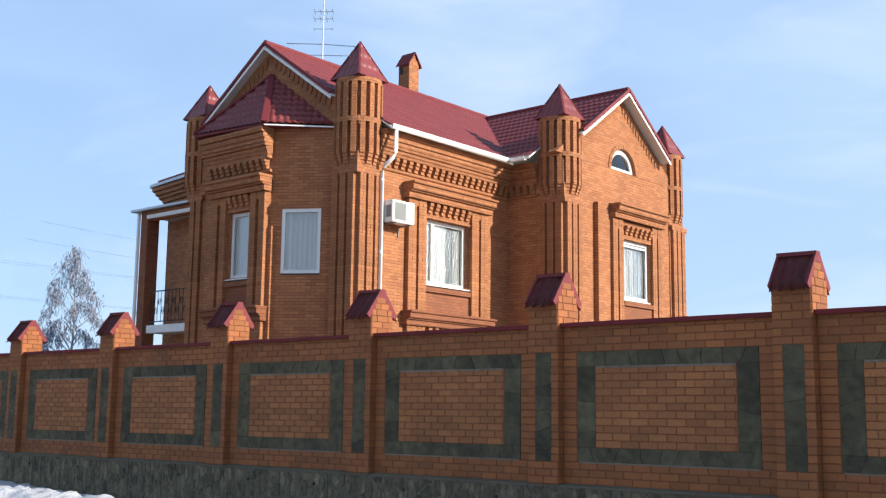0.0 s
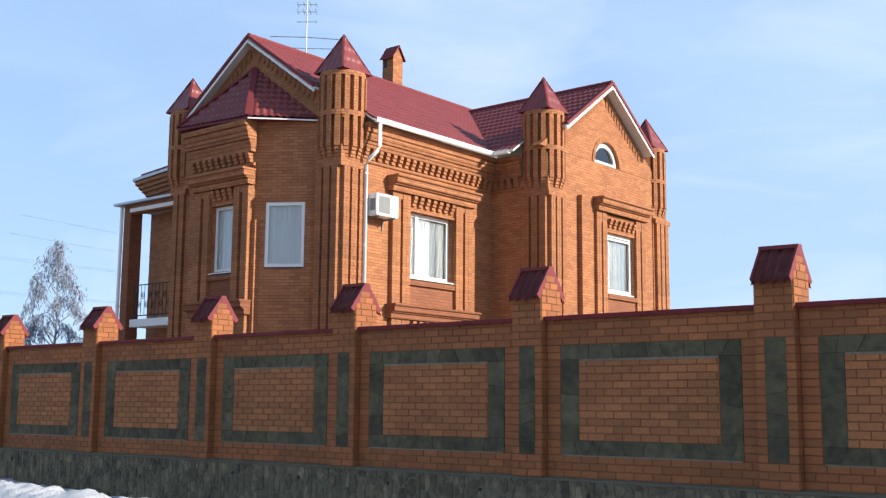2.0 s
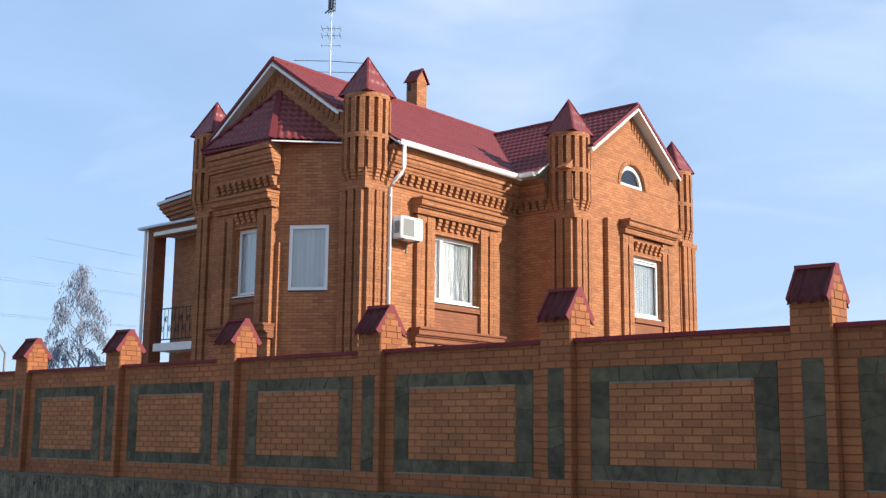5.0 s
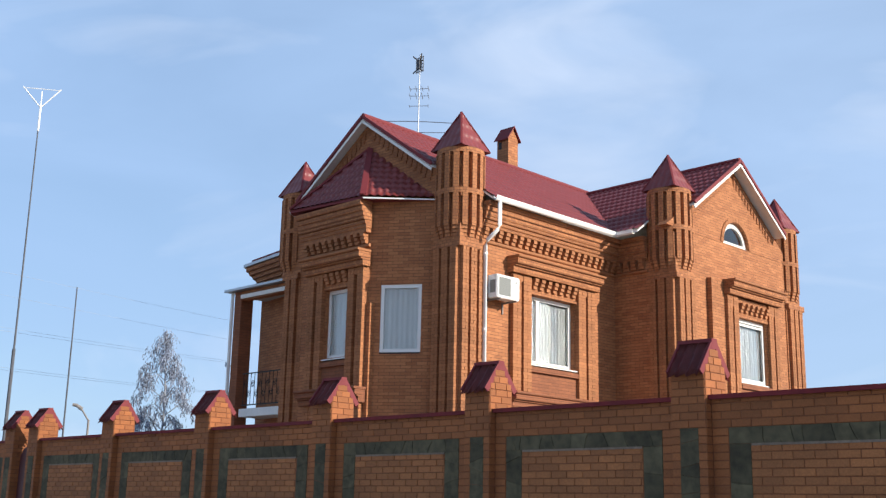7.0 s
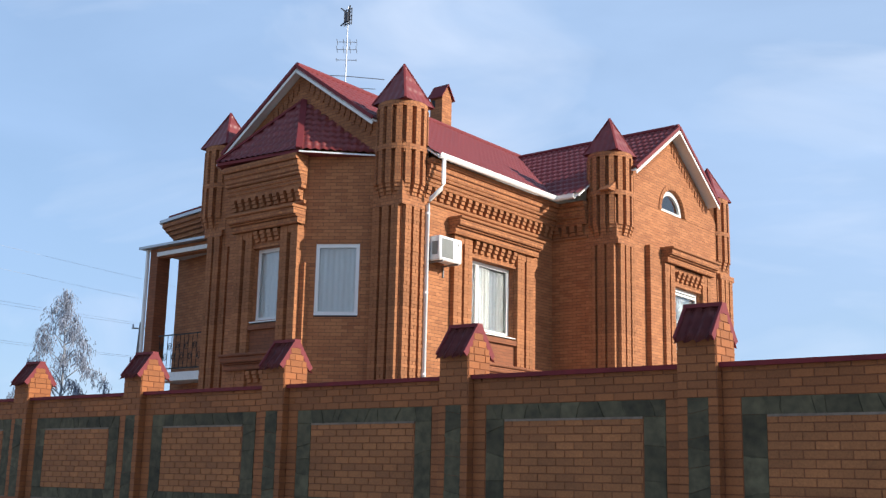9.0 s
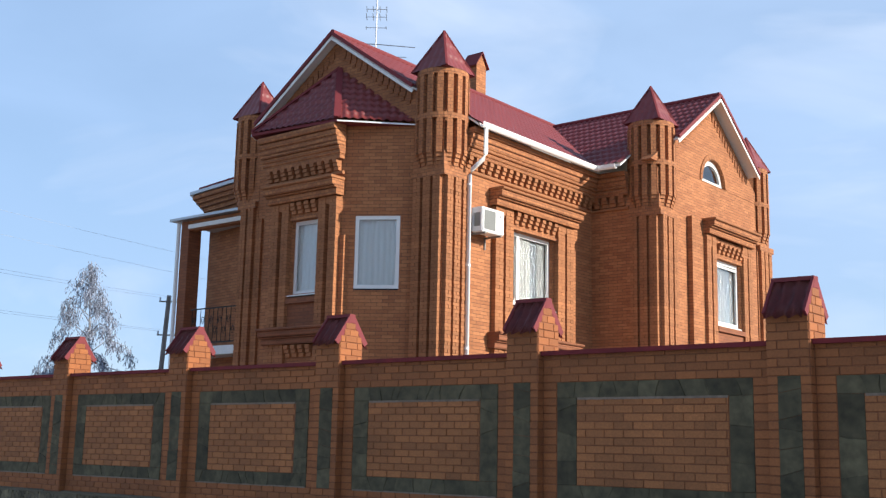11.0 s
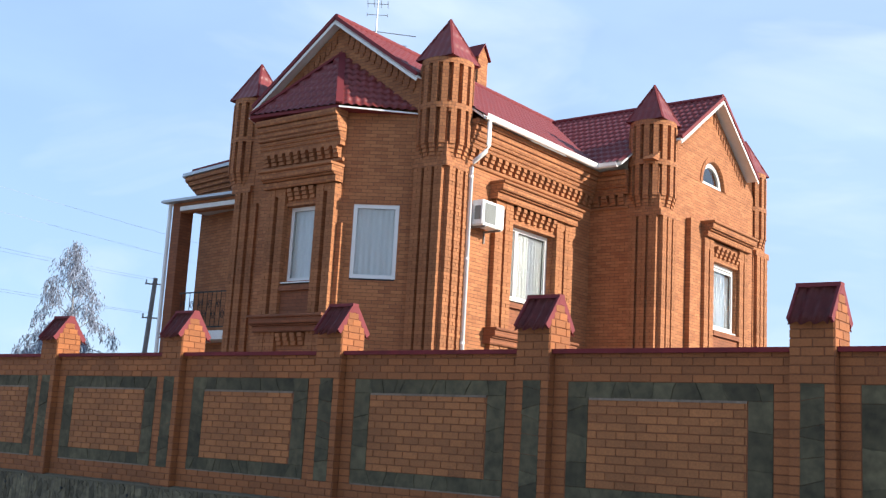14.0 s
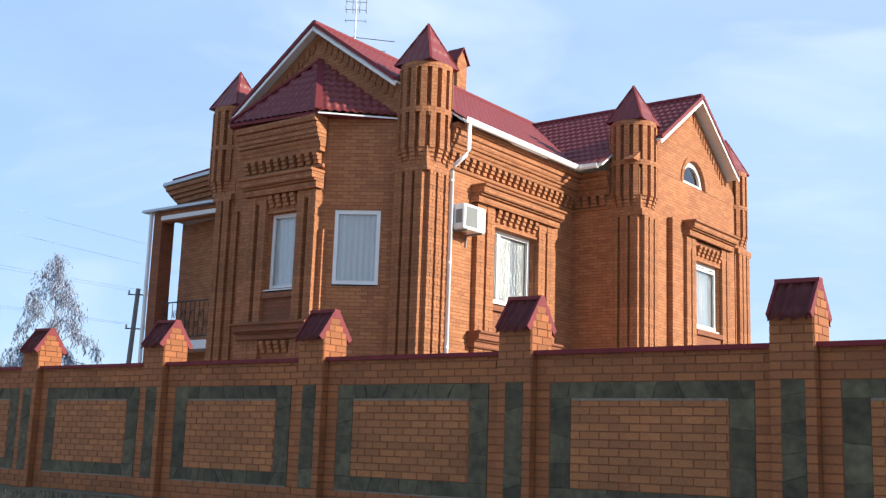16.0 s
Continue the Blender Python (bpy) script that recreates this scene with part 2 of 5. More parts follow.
def mesh_of(name, bm, m, frm=None, fix=True, smooth=False):
    if frm is not None:
        bm.transform(frm)
    if fix:
        bmesh.ops.recalc_face_normals(bm, faces=bm.faces)
    bm.normal_update()
    uv = bm.loops.layers.uv.new("UVMap")
    for f in bm.faces:
        n = f.normal
        if abs(n.z) > 0.8:
            for lp in f.loops:
                lp[uv].uv = (lp.vert.co.x, lp.vert.co.y)
        else:
            t = Vector((-n.y, n.x, 0)).normalized()
            for lp in f.loops:
                lp[uv].uv = (lp.vert.co.dot(t), lp.vert.co.z - 0.815)
        f.smooth = smooth
    me = bpy.data.meshes.new(name)
    bm.to_mesh(me)
    bm.free()
    me.materials.append(m)
    return me


def part(name, bm, m, parent=None, label="", frm=None, fix=True, smooth=False):
    """Links a bmesh as one mesh object under a thing or a part."""
    ob = new(name, mesh_of(name, bm, m, frm, fix, smooth))
    ob.parent = parent
    return tagged(ob, label=label)


def thing(name, label, category, group="", kind=""):
    return tagged(new(name), label, category, group, kind)


def wall_frame(origin, u, n):
    """Local u along a wall, p out of it, z up."""
    u, n = Vector(u).normalized(), Vector(n).normalized()
    m = Matrix.Identity(4)
    m.col[0], m.col[1], m.col[2], m.col[3] = (*u, 0), (*n, 0), (0, 0, 1, 0), (*origin, 1)
    return m

# ---- the house ----
XB, XW, YF, YB, XL, YN = -18.95, -17.05, 18.35, 17.45, -25.44, 31.15   # wall planes
EAVE, RIDGE_Z, RIDGE_X, RIDGE_Y, PITCH = 8.72, 11.40, -22.25, 27.4, 0.70
WING_Z, VALLEY_X = 11.29, -22.093   # the lower ridge of the wing, and where it meets the main slope
F_B = wall_frame((XB, 0, 0), (0, 1, 0), (1, 0, 0))
F_W = wall_frame((XW, 0, 0), (0, 1, 0), (1, 0, 0))
F_S = wall_frame((0, 24.42, 0), (1, 0, 0), (0, -1, 0))
F_G = wall_frame((0, YF, 0), (1, 0, 0), (0, -1, 0))
F_F = wall_frame((0, YB, 0), (1, 0, 0), (0, -1, 0))
CH_A, CH_B = Vector((-21.25, 17.45, 0)), Vector((-19.50, 18.53, 0))
ch_u = (CH_B - CH_A).normalized()
F_C = wall_frame(CH_A, ch_u, (ch_u.y, -ch_u.x, 0))
CH_L = (CH_B - CH_A).length
house = thing("house", "orange brick mansion with corner turrets and red metal tile roof", "house")


def wall(name, frm, u0, u1, z0, z1, hole=None, th=0.42, label=""):
    bm = bmesh.new()
    if hole:
        a, b, c, d = hole
        us, zs = (u0, a, b, u1), (z0, c, d, z1)
        fr, bk = [[[bm.verts.new((u, p, z)) for u in us] for z in zs] for p in (0, -th)]
        for j in range(3):
            for i in range(3):
                if (i, j) != (1, 1):
                    for g in (fr, bk):
                        bm.faces.new((g[j][i], g[j][i + 1], g[j + 1][i + 1], g[j + 1][i]))
        rim = [(0, i) for i in range(4)] + [(j, 3) for j in range(1, 4)] + [(3, i) for i in (2, 1, 0)] + [(2, 0), (1, 0)]
        for loop in (rim, [(1, 1), (1, 2), (2, 2), (2, 1)]):
            for (j, i), (l, k) in zip(loop, loop[1:] + loop[:1]):
                bm.faces.new((fr[j][i], fr[l][k], bk[l][k], bk[j][i]))
    else:
        box(bm, u0, u1, -th, 0, z0, z1)
    return part(name, bm, M_BRICK, house, label, frm)


WIN_B, WIN_W, WIN_F, WIN_C = (20.86, 22.66, 5.05, 6.74), (27.18, 28.78, 5.10, 6.82), (-22.60, -21.70, 5.06, 6.74), (0.46, 1.46, 5.10, 6.72)
wall("right_wall", F_B, 18.36, 24.6, 0, EAVE, WIN_B)
wall("wing_side_wall", F_S, -18.95, XW, 0, EAVE)
wall("wing_wall", F_W, 24.84, 31.05, 0, 8.865, WIN_W)
wall("bay_front_wall", F_F, -23.55, -21.25, 0, 8.80, WIN_F, th=0.3)
wall("bay_chamfer_wall", F_C, 0.012, CH_L, 0, 8.77, WIN_C, th=0.3)
wall("front_wall", F_G, XL, -24.30, 0, EAVE)
wall("front_wall", F_G, -19.9, XB - 0.43, 0, EAVE)
wall("left_wall", wall_frame((XL, 0, 0), (0, -1, 0), (-1, 0, 0)), -YN, -18.8, 0, EAVE)
wall("rear_wall", wall_frame((0, YN, 0), (1, 0, 0), (0, 1, 0)), XL + 0.43, XW - 0.43, 0, EAVE)
bm = bmesh.new()   # the bay's far chamfer
prism(bm, [(-24.42, 18.36), (-23.55, 17.46), (-23.4, 17.7), (-24.2, 18.6)], 0, 8.80)
part("bay_chamfer_wall", bm, M_BRICK, house)
bm = bmesh.new()
box(bm, XL + 0.43, XB - 0.43, 18.8, YN - 0.43, 4.2, 4.4)
box(bm, XL + 0.43, XB - 0.43, 18.8, YN - 0.43, 8.3, 8.4)
box(bm, -22.0, -21.9, 18.8, YN - 0.43, 4.41, 8.29)
part("room_slab", bm, M_ROOM, house, "pale plastered floors and inner wall")


def gable(name, frm, c, half, z0, hole_r=0.0, hole_c=0.0, hole_z=0.0):
    """A brick gable triangle, with a half-round window hole when asked."""
    bm = bmesh.new()
    top = z0 + half * PITCH
    if not hole_r:
        sec = [(c - half, z0), (c + half, z0), (c, top)]
        a, b = [bm.verts.new((u, 0, z)) for u, z in sec], [bm.verts.new((u, -0.3, z)) for u, z in sec]
        bm.faces.new(a); bm.faces.new(b[::-1])
        for i in range(3):
            bm.faces.new((a[i], b[i], b[(i + 1) % 3], a[(i + 1) % 3]))
    else:
        # stitched from strips: left, right, below and over the arch
        def zr(u):
            return top - abs(u - c) * PITCH
        us = [c - half, *[hole_c + hole_r * math.cos(math.pi - k * math.pi / 14) for k in range(15)], c + half]
        us = sorted(set(us) | {c})
        for a, b in zip(us, us[1:]):
            inside = a >= hole_c - hole_r - 1e-6 and b <= hole_c + hole_r + 1e-6
            def arch(u):
                return hole_z + math.sqrt(max(0, hole_r ** 2 - (u - hole_c) ** 2))
            spans = [((z0, z0), (hole_z, hole_z)), ((arch(a), arch(b)), (zr(a), zr(b)))] if inside else [((z0, z0), (zr(a), zr(b)))]
            for (la, lb), (ha, hb) in spans:
                q = [(a, la), (b, lb), (b, hb), (a, ha)]
                f, r = [bm.verts.new((u, 0, z)) for u, z in q], [bm.verts.new((u, -0.3, z)) for u, z in q]
                bm.faces.new(f); bm.faces.new(r[::-1])
                for i in range(4):
                    bm.faces.new((f[i], r[i], r[(i + 1) % 4], f[(i + 1) % 4]))
        bmesh.ops.remove_doubles(bm, verts=bm.verts, dist=0.0005)
    return part(name, bm, M_BRICK, house, frm=frm)


gable("front_gable", F_G, RIDGE_X, 3.36, 8.95)
wall("front_wall", F_G, RIDGE_X - 3.36, RIDGE_X + 3.36, 8.722, 8.949, th=0.3)
gable("wing_gable", F_W, RIDGE_Y, 3.30, 8.87, 0.68, 27.56, 8.88)


# ---- windows ----
def window(frm, a, b, z0, z1, mullions=(), back=0.13, sill=True, transom=0.0, curtain=((0.0, 1.0, "white"),)):
    bm = bmesh.new()
    w, d = 0.085, 0.07
    for u0, u1, c, e in ((a, b, z0, z0 + w), (a, b, z1 - w, z1), (a, a + w, z0 + w, z1 - w), (b - w, b, z0 + w, z1 - w)):
        box(bm, u0, u1, -back - d, -back, c, e)
    for f in mullions:
        u = a + f * (b - a)
        box(bm, u - 0.055, u + 0.055, -back - d, -back + 0.006, z0 + w, z1 - w)
    if transom:
        box(bm, a + w, b - w, -back - d, -back + 0.004, z1 - transom - 0.06, z1 - transom)
    win = part("window", bm, M_WHITE, house, "white plastic window with pale curtains", frm)
    edges = [a + w, *[a + f * (b - a) for f in mullions], b - w]
    for e0, e1 in zip(edges, edges[1:]):
        bm = bmesh.new()
        box(bm, e0, e1, -back - 0.045, -back - 0.025, z0 + w, z1 - w)
        p = part("pane", bm, M_GLASS, win, "clear glass pane", frm)
        p.visible_shadow = False
    # the darker tones carry shade and mirrored sky in the curtain's own colour
    for c0, c1, tone in curtain:
        bm = bmesh.new()
        n = max(8, int((c1 - c0) * (b - a) / 0.018))
        top = []
        for i in range(n + 1):
            u = a + (b - a) * (c0 + (c1 - c0) * i / n)
            p = -back - {"grey": 0.10, "white": 0.075, "pale": 0.085, "shade-toned": 0.09}[tone] + (0.7 if tone == "pale" else 0.4) * (0.010 * math.sin(i * 0.9) + 0.008 * math.sin(i * 0.37 + 1))
            top.append((bm.verts.new((u, p, z0 - 0.04)), bm.verts.new((u, p, z1 + 0.02))))
        for (p0, p1), (q0, q1) in zip(top, top[1:]):
            bm.faces.new((p0, q0, q1, p1))
        part("curtain", bm, {"white": M_CURTAIN, "grey": M_TULLE, "pale": M_NET, "shade-toned": M_SHADE}[tone], win, tone + " hanging curtain in soft folds", frm, smooth=True)
    # a black strip drawn in for the shadow line and gap below the frame
    bm = bmesh.new()
    box(bm, a + 0.01, b - 0.01, -back - d + 0.01, max(0.006, -back + 0.012), z0 - 0.070 if sill else z0 - 0.035, z0 - 0.036 if sill else z0 - 0.002)
    part("sill_shadow_strip", bm, M_IRON, win, "dark strip drawn for the shadowed gap under the frame", frm)
    if sill:
        bm = bmesh.new()
        lip = max(0.07, 0.10 - back)
        extrude(bm, [(-back, z0 - 0.035), (lip, z0 - 0.055), (lip, z0 - 0.03), (-back, z0 + 0.004)], a - 0.05, b + 0.05)
        part("sill", bm, M_WHITE, win, "white metal drip sill", frm)
    return win


window(F_B, *WIN_B, mullions=(0.27,), curtain=((0.0, 0.60, "white"), (0.56, 0.80, "grey"), (0.76, 1.08, "shade-toned")))
# grey here paints the sky reflection on the right of the pane
window(F_W, *WIN_W, mullions=(), transom=0.12, back=-0.05, curtain=((0.0, 0.30, "white"), (0.27, 0.62, "shade-toned"), (0.58, 1.15, "grey")))
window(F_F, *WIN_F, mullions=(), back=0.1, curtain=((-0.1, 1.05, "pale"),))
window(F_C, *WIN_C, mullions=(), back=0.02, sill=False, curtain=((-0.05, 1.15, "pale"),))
bm = bmesh.new()   # the half-round gable window
for k in range(14):
    q = []
    for r in (0.67, 0.54):
        for t in (k, k + 1):
            ang = math.pi * t / 14
            q.append((27.56 + r * math.cos(ang), 8.885 + 0.08 * (r < 0.6) + (r - 0.08 * (r < 0.6)) * math.sin(ang)))
    f = [bm.verts.new((u, p, z)) for p in (-0.08, -0.15) for u, z in (q[0], q[1], q[3], q[2])]
    for s in ((0, 1, 2, 3), (7, 6, 5, 4), (0, 4, 5, 1), (1, 5, 6, 2), (2, 6, 7, 3), (3, 7, 4, 0)):
        bm.faces.new([f[i] for i in s])
box(bm, 26.90, 28.22, -0.15, -0.075, 8.883, 8.98)
ab = bmesh.new()
for k in range(16):
    t0, t1 = math.pi * (k + 0.06) / 16, math.pi * (k + 0.94) / 16
    f = [ab.verts.new((27.56 + r * math.cos(t), p, 8.885 + r * math.sin(t))) for p in (0.028, -0.05) for r, t in ((0.69, t0), (0.82, t0), (0.82, t1), (0.69, t1))]
    for q in ((0, 1, 2, 3), (7, 6, 5, 4), (0, 4, 5, 1), (1, 5, 6, 2), (2, 6, 7, 3), (3, 7, 4, 0)):
        ab.faces.new([f[i] for i in q])
tagged(part("brick_arch", ab, M_COURSE, house, "arch of header bricks over the attic window", F_W), kind="stuff")
arch = part("arched_window", bm, M_WHITE, house, "half-round white attic window", F_W)
bm = bmesh.new()
vs = [bm.verts.new((27.56 + 0.56 * math.cos(math.pi * k / 14), -0.12, 8.95 + 0.52 * math.sin(math.pi * k / 14))) for k in range(15)]
ws = [bm.verts.new((v.co.x, -0.13, v.co.z)) for v in vs]
bm.faces.new(vs); bm.faces.new(ws[::-1])
for i in range(15):
    bm.faces.new((vs[i], ws[i], ws[(i + 1) % 15], vs[(i + 1) % 15]))
part("pane", bm, M_GLASS, arch, "clear glass pane", F_W).visible_shadow = False


# ---- brick mouldings ----
def course(bm, p, z0, z1, a, b, tip=0.006):
    """One projecting course with softened edges."""
    h = z1 - z0
    extrude(bm, [(-0.02, z0), (p - 0.015, z0), (p, z0 + h * 0.2), (p + tip, z0 + h * 0.5), (p, z0 + h * 0.8), (p - 0.015, z1), (-0.02, z1)], a, b)


def moulding(bm, p0, p1, z0, z1, a, b):
    """A brick moulding in courses that step out from p0 at its foot to p1 at its top, each with a softened edge."""
    k = max(1, round((z1 - z0) / 0.10))
    h, sec = (z1 - z0) / k, [(-0.02, z0)]
    for i in range(k):
        p, z = p0 + (p1 - p0) * math.sin((i + 0.6) / k * math.pi / 2), z0 + i * h
        sec += [(p - 0.016, z), (p, z + 0.25 * h), (p, z + 0.75 * h), (p - 0.008, z + h)]
    extrude(bm, sec + [(-0.02, z1)], a, b)


def cornice(frm, a, b, z0, z1, base, out, m=None):
    """Rounded brick courses that step outwards going up."""
    h, d = z1 - z0, out - base
    bm = bmesh.new()
    box(bm, a + 0.02, b - 0.02, -0.02, base, z0, z1)
    core = part("cornice", bm, m or M_COURSE, house, "corbelled brick cornice of rounded courses", frm)
    for p0, p1, c, e in ((base + 0.01, base + d * 0.42, 0.0, 0.42), (base + d * 0.56, base + d * 0.60, 0.435, 0.55), (base + d * 0.54, out, 0.57, 0.99)):
        bm = bmesh.new()
        moulding(bm, p0, p1, z0 + c * h, z0 + e * h, a, b)
        part("course", bm, m or M_TRIM, core, frm=frm)
    bm = bmesh.new()
    course(bm, out + 0.03, z1, z1 + 0.06, a - 0.02, b + 0.02)
    part("course", bm, m or M_COURSE, core, frm=frm)


def tooth_mesh(name, frm):
    bm = bmesh.new()
    for p, c, d in ((0.15, 0.17, 0.255), (0.12, 0.086, 0.163), (0.08, 0.0, 0.079)):
        box(bm, -0.066, 0.066, -0.02, p, c, d)
    return mesh_of(name, bm, M_COURSE, frm)


TEETH = {}


def dentils(frm, key, a, b, z, parent, pitch=0.25, depth=0.0):
    """A row of hanging brick teeth, each a piece of its own on one mesh."""
    rot = frm.copy()
    rot.translation = (0, 0, 0)
    if key not in TEETH:
        TEETH[key] = tooth_mesh("dentil", rot)
    n = int(round((b - a) / pitch))
    for i in range(n):
        ob = new("dentil", TEETH[key])
        ob.parent = parent
        ob.matrix_world = Matrix.Translation(frm @ Vector((a + (i + 0.5) * (b - a) / n, depth, z)))


def strips(frm, u0, u1, z0, z1, proud=0.11, name="pilaster_strip", parent=None):
    """A vertical brick strip: plain below, and above fence height laid course by course, whole and halved bricks by turns."""
    bm = bmesh.new()
    zc, laid = max(z0, 3.3), 0.12 < u1 - u0 < 0.5 and z1 - max(z0, 3.3) > 0.5
    if z0 < zc:
        box(bm, u0, u1, -0.01, proud, z0, zc)
    if laid:
        box(bm, u0 + 0.005, u1 - 0.005, -0.01, proud - 0.006, zc, z1)
        for f in bm.faces[-6:]:
            f.material_index = 1
        n = max(1, round((z1 - zc) / 0.078))
        h, mid = (z1 - zc) / n, (u0 + u1) / 2
        for k in range(n):
            e = 0.003 * (k % 2)
            p, c, d = proud + 0.004 * ((k * 7) % 3), zc + k * h + 0.004, zc + (k + 1) * h - 0.005
            for a, b in (((u0 + e, mid - 0.008), (mid + 0.008, u1 - e)) if k % 2 else ((u0, u1),)):
                box(bm, a, b, -0.005, p, c, d)
    else:
        box(bm, u0, u1, -0.01, proud, zc, z1)
    ob = part(name, bm, M_COURSE if u1 - u0 < 0.5 else M_BRICK, parent or house, frm=frm)
    ob.data.materials.append(M_JOINT)
    return tagged(ob, kind="stuff" if laid else "")


def surround(frm, key, a, b, z0, z1, side=0.30, groove=0.085, proud=0.12, ext=0.1, base=0.0, lift=0.0):
    """Two strips on either side of a window, a cornice with teeth below it, and a sunk panel under the sill."""
    lo, top = 0.0, z1 + 0.42 + lift
    for s, e in ((a, -1), (b, 1)):
        for k in (0, 1):
            u0 = s + e * (0.03 + k * (side + groove))
            strips(frm, min(u0, u0 + e * side), max(u0, u0 + e * side), lo, top, base + proud)
        u0 = s + e * (0.03 + side)
        strips(frm, min(u0, u0 + e * groove), max(u0, u0 + e * groove), z1 + 0.25, top, base + proud - 0.012, "strip_bridge")
        strips(frm, min(u0, u0 + e * groove), max(u0, u0 + e * groove), lo, 4.33, base + proud - 0.012, "strip_bridge")
    w = 0.03 + 2 * side + groove
    bm = bmesh.new()
    box(bm, a - 0.03, b + 0.03, -0.01, base + proud - 0.05, z1 + 0.005, z1 + 0.065)
    box(bm, a - 0.03, b + 0.03, -0.01, base + 0.03, z1 + 0.066, top)
    lin = part("lintel", bm, M_TRIM, house, frm=frm)
    dentils(frm, key, a, b, z1 + 0.14, lin, depth=base + 0.02)
    cornice(frm, a - w - ext, b + w + ext, top, top + 0.34, base + proud + 0.02, base + proud + 0.26)
    bm = bmesh.new()   # apron under the sill
    box(bm, a - 0.02, b + 0.02, -0.01, base + 0.11, z0 - 0.22, z0 - 0.10)
    box(bm, a - 0.03, b + 0.03, -0.01, base + 0.02, z0 - 0.10, z0 - 0.076)
    box(bm, a - 0.03, b + 0.03, -0.01, base + 0.03, 4.33, z0 - 0.221)
    part("apron", bm, M_APRON, house, "dark red brick panel under the sill", frm)
    cornice(frm, a - w - ext, b + w + ext, 3.92, 4.22, base + proud + 0.01, base + proud + 0.22, M_APRON)
    bm = bmesh.new()
    box(bm, a - 0.03, b + 0.03, -0.01, base + 0.03, 3.45, 3.92)
    dentils(frm, key, a, b, 3.64, part("lintel", bm, M_TRIM, house, frm=frm), depth=base + 0.02)


surround(F_B, "x", *WIN_B)
# the wing's backing panel leaves the window free
for u0, u1, c, d in ((25.95, WIN_W[0], 0, 7.74), (WIN_W[1], 29.86, 0, 7.74), (WIN_W[0], WIN_W[1], 0, WIN_W[2] - 0.06), (WIN_W[0], WIN_W[1], WIN_W[3], 7.74)):
    strips(F_W, u0, u1, c, d, 0.15, "backing_panel")
surround(F_W, "x", *WIN_W, side=0.24, groove=0.08, proud=0.09, ext=0.03, base=0.15, lift=0.13)
# two square piers that stand out from the bay's chamfer beside its corner
for x0, x1, ya, yb, top in ((-21.31, -21.112, 17.338, 17.58, 7.16), (-21.12, -20.975, 17.465, 17.72, 6.28)):
    bm = bmesh.new()
    prism(bm, [(x0, ya), (x1, ya), (x1, yb), (x0, yb)], 0, top)
    part("pier", bm, M_BRICK, house)
strips(F_G, -24.80, -24.62, 0, 7.2, 0.07)
surround(F_F, "y", *WIN_F, side=0.22, groove=0.12, ext=0.08, proud=0.12)

# eaves friezes: rounded mouldings with open joints, over hanging teeth
def frieze(frm, key, a, b, z_top, out=0.36, drop=0.0):
    h = z_top - 8.10
    bm = bmesh.new()
    box(bm, a + 0.02, b - 0.02, -0.02, out * 0.34, 8.10, z_top)
    fr = part("frieze", bm, M_COURSE, house, "rounded brick frieze under the eaves", frm)
    for p0, p1, c, e in ((0.36, 0.55, 0.0, 0.27), (0.66, 0.69, 0.285, 0.39), (0.64, 0.88, 0.405, 0.78), (1.0, 1.04, 0.80, 1.0)):
        bm = bmesh.new()
        moulding(bm, out * p0, out * p1, 8.10 + c * h, 8.10 + e * h, a, b)
        part("course", bm, M_TRIM, fr, frm=frm)
    dentils(frm, key, a + 0.05, b - 0.05, 7.835 - drop, fr, depth=0.0)
    if drop:
        bm = bmesh.new()
        box(bm, a + 0.02, b - 0.02, -0.02, 0.13, 8.09 - drop, 8.10)
        part("band", bm, M_TRIM, fr, frm=frm)
    bm = bmesh.new()
    course(bm, 0.05, 7.74 - drop, 7.82 - drop, a, b)
    part("band", bm, M_COURSE, fr, frm=frm)


frieze(F_B, "x", 19.0, 24.4, 8.70)
frieze(F_S, "y", -18.9, -17.85, 8.70, out=0.22)
frieze(F_F, "y", -23.55, -21.03, 8.76, out=0.36, drop=0.10)


# ---- roofs ----
def tiles(name, o, u, v, length, slope, cuts=(), label="", parent=None, wave=0.183, row=0.35, nu=0.0366, rise=0.020, lip=0.040):
    """A sheet of stepped metal tile: o is its eave corner, u along the eave, v up the slope; cuts are planes (point, outward normal)."""
    o, u, v = Vector(o), Vector(u).normalized(), Vector(v).normalized()
    n = u.cross(v).normalized()
    if n.z < 0:
        n = -n
    cols, rows = int(length / nu) + 1, int(math.ceil(slope / row))
    vsteps = [(r * row + f * row, f) for r in range(rows) for f in (0.0, 0.3, 0.65, 0.95)]
    bm = bmesh.new()
    grid = []
    for s, f in vsteps:
        line = []
        for i in range(cols + 1):
            d = i * length / cols
            w = math.cos(2 * math.pi * d / wave)
            h = rise * w + lip * (1 - f)
            line.append(bm.verts.new(o + u * d + v * min(slope, s) + n * h))
        grid.append(line)
    for a, b in zip(grid, grid[1:]):
        for i in range(cols):
            bm.faces.new((a[i], a[i + 1], b[i + 1], b[i]))
    for p, nn in cuts:
        bmesh.ops.bisect_plane(bm, geom=bm.verts[:] + bm.edges[:] + bm.faces[:], plane_co=Vector(p), plane_no=Vector(nn), clear_outer=True)
    bm.normal_update()
    for f in bm.faces:
        if f.normal.dot(n) < 0:
            f.normal_flip()
    return part(name, bm, M_ROOF, parent or house, label, fix=False, smooth=True)


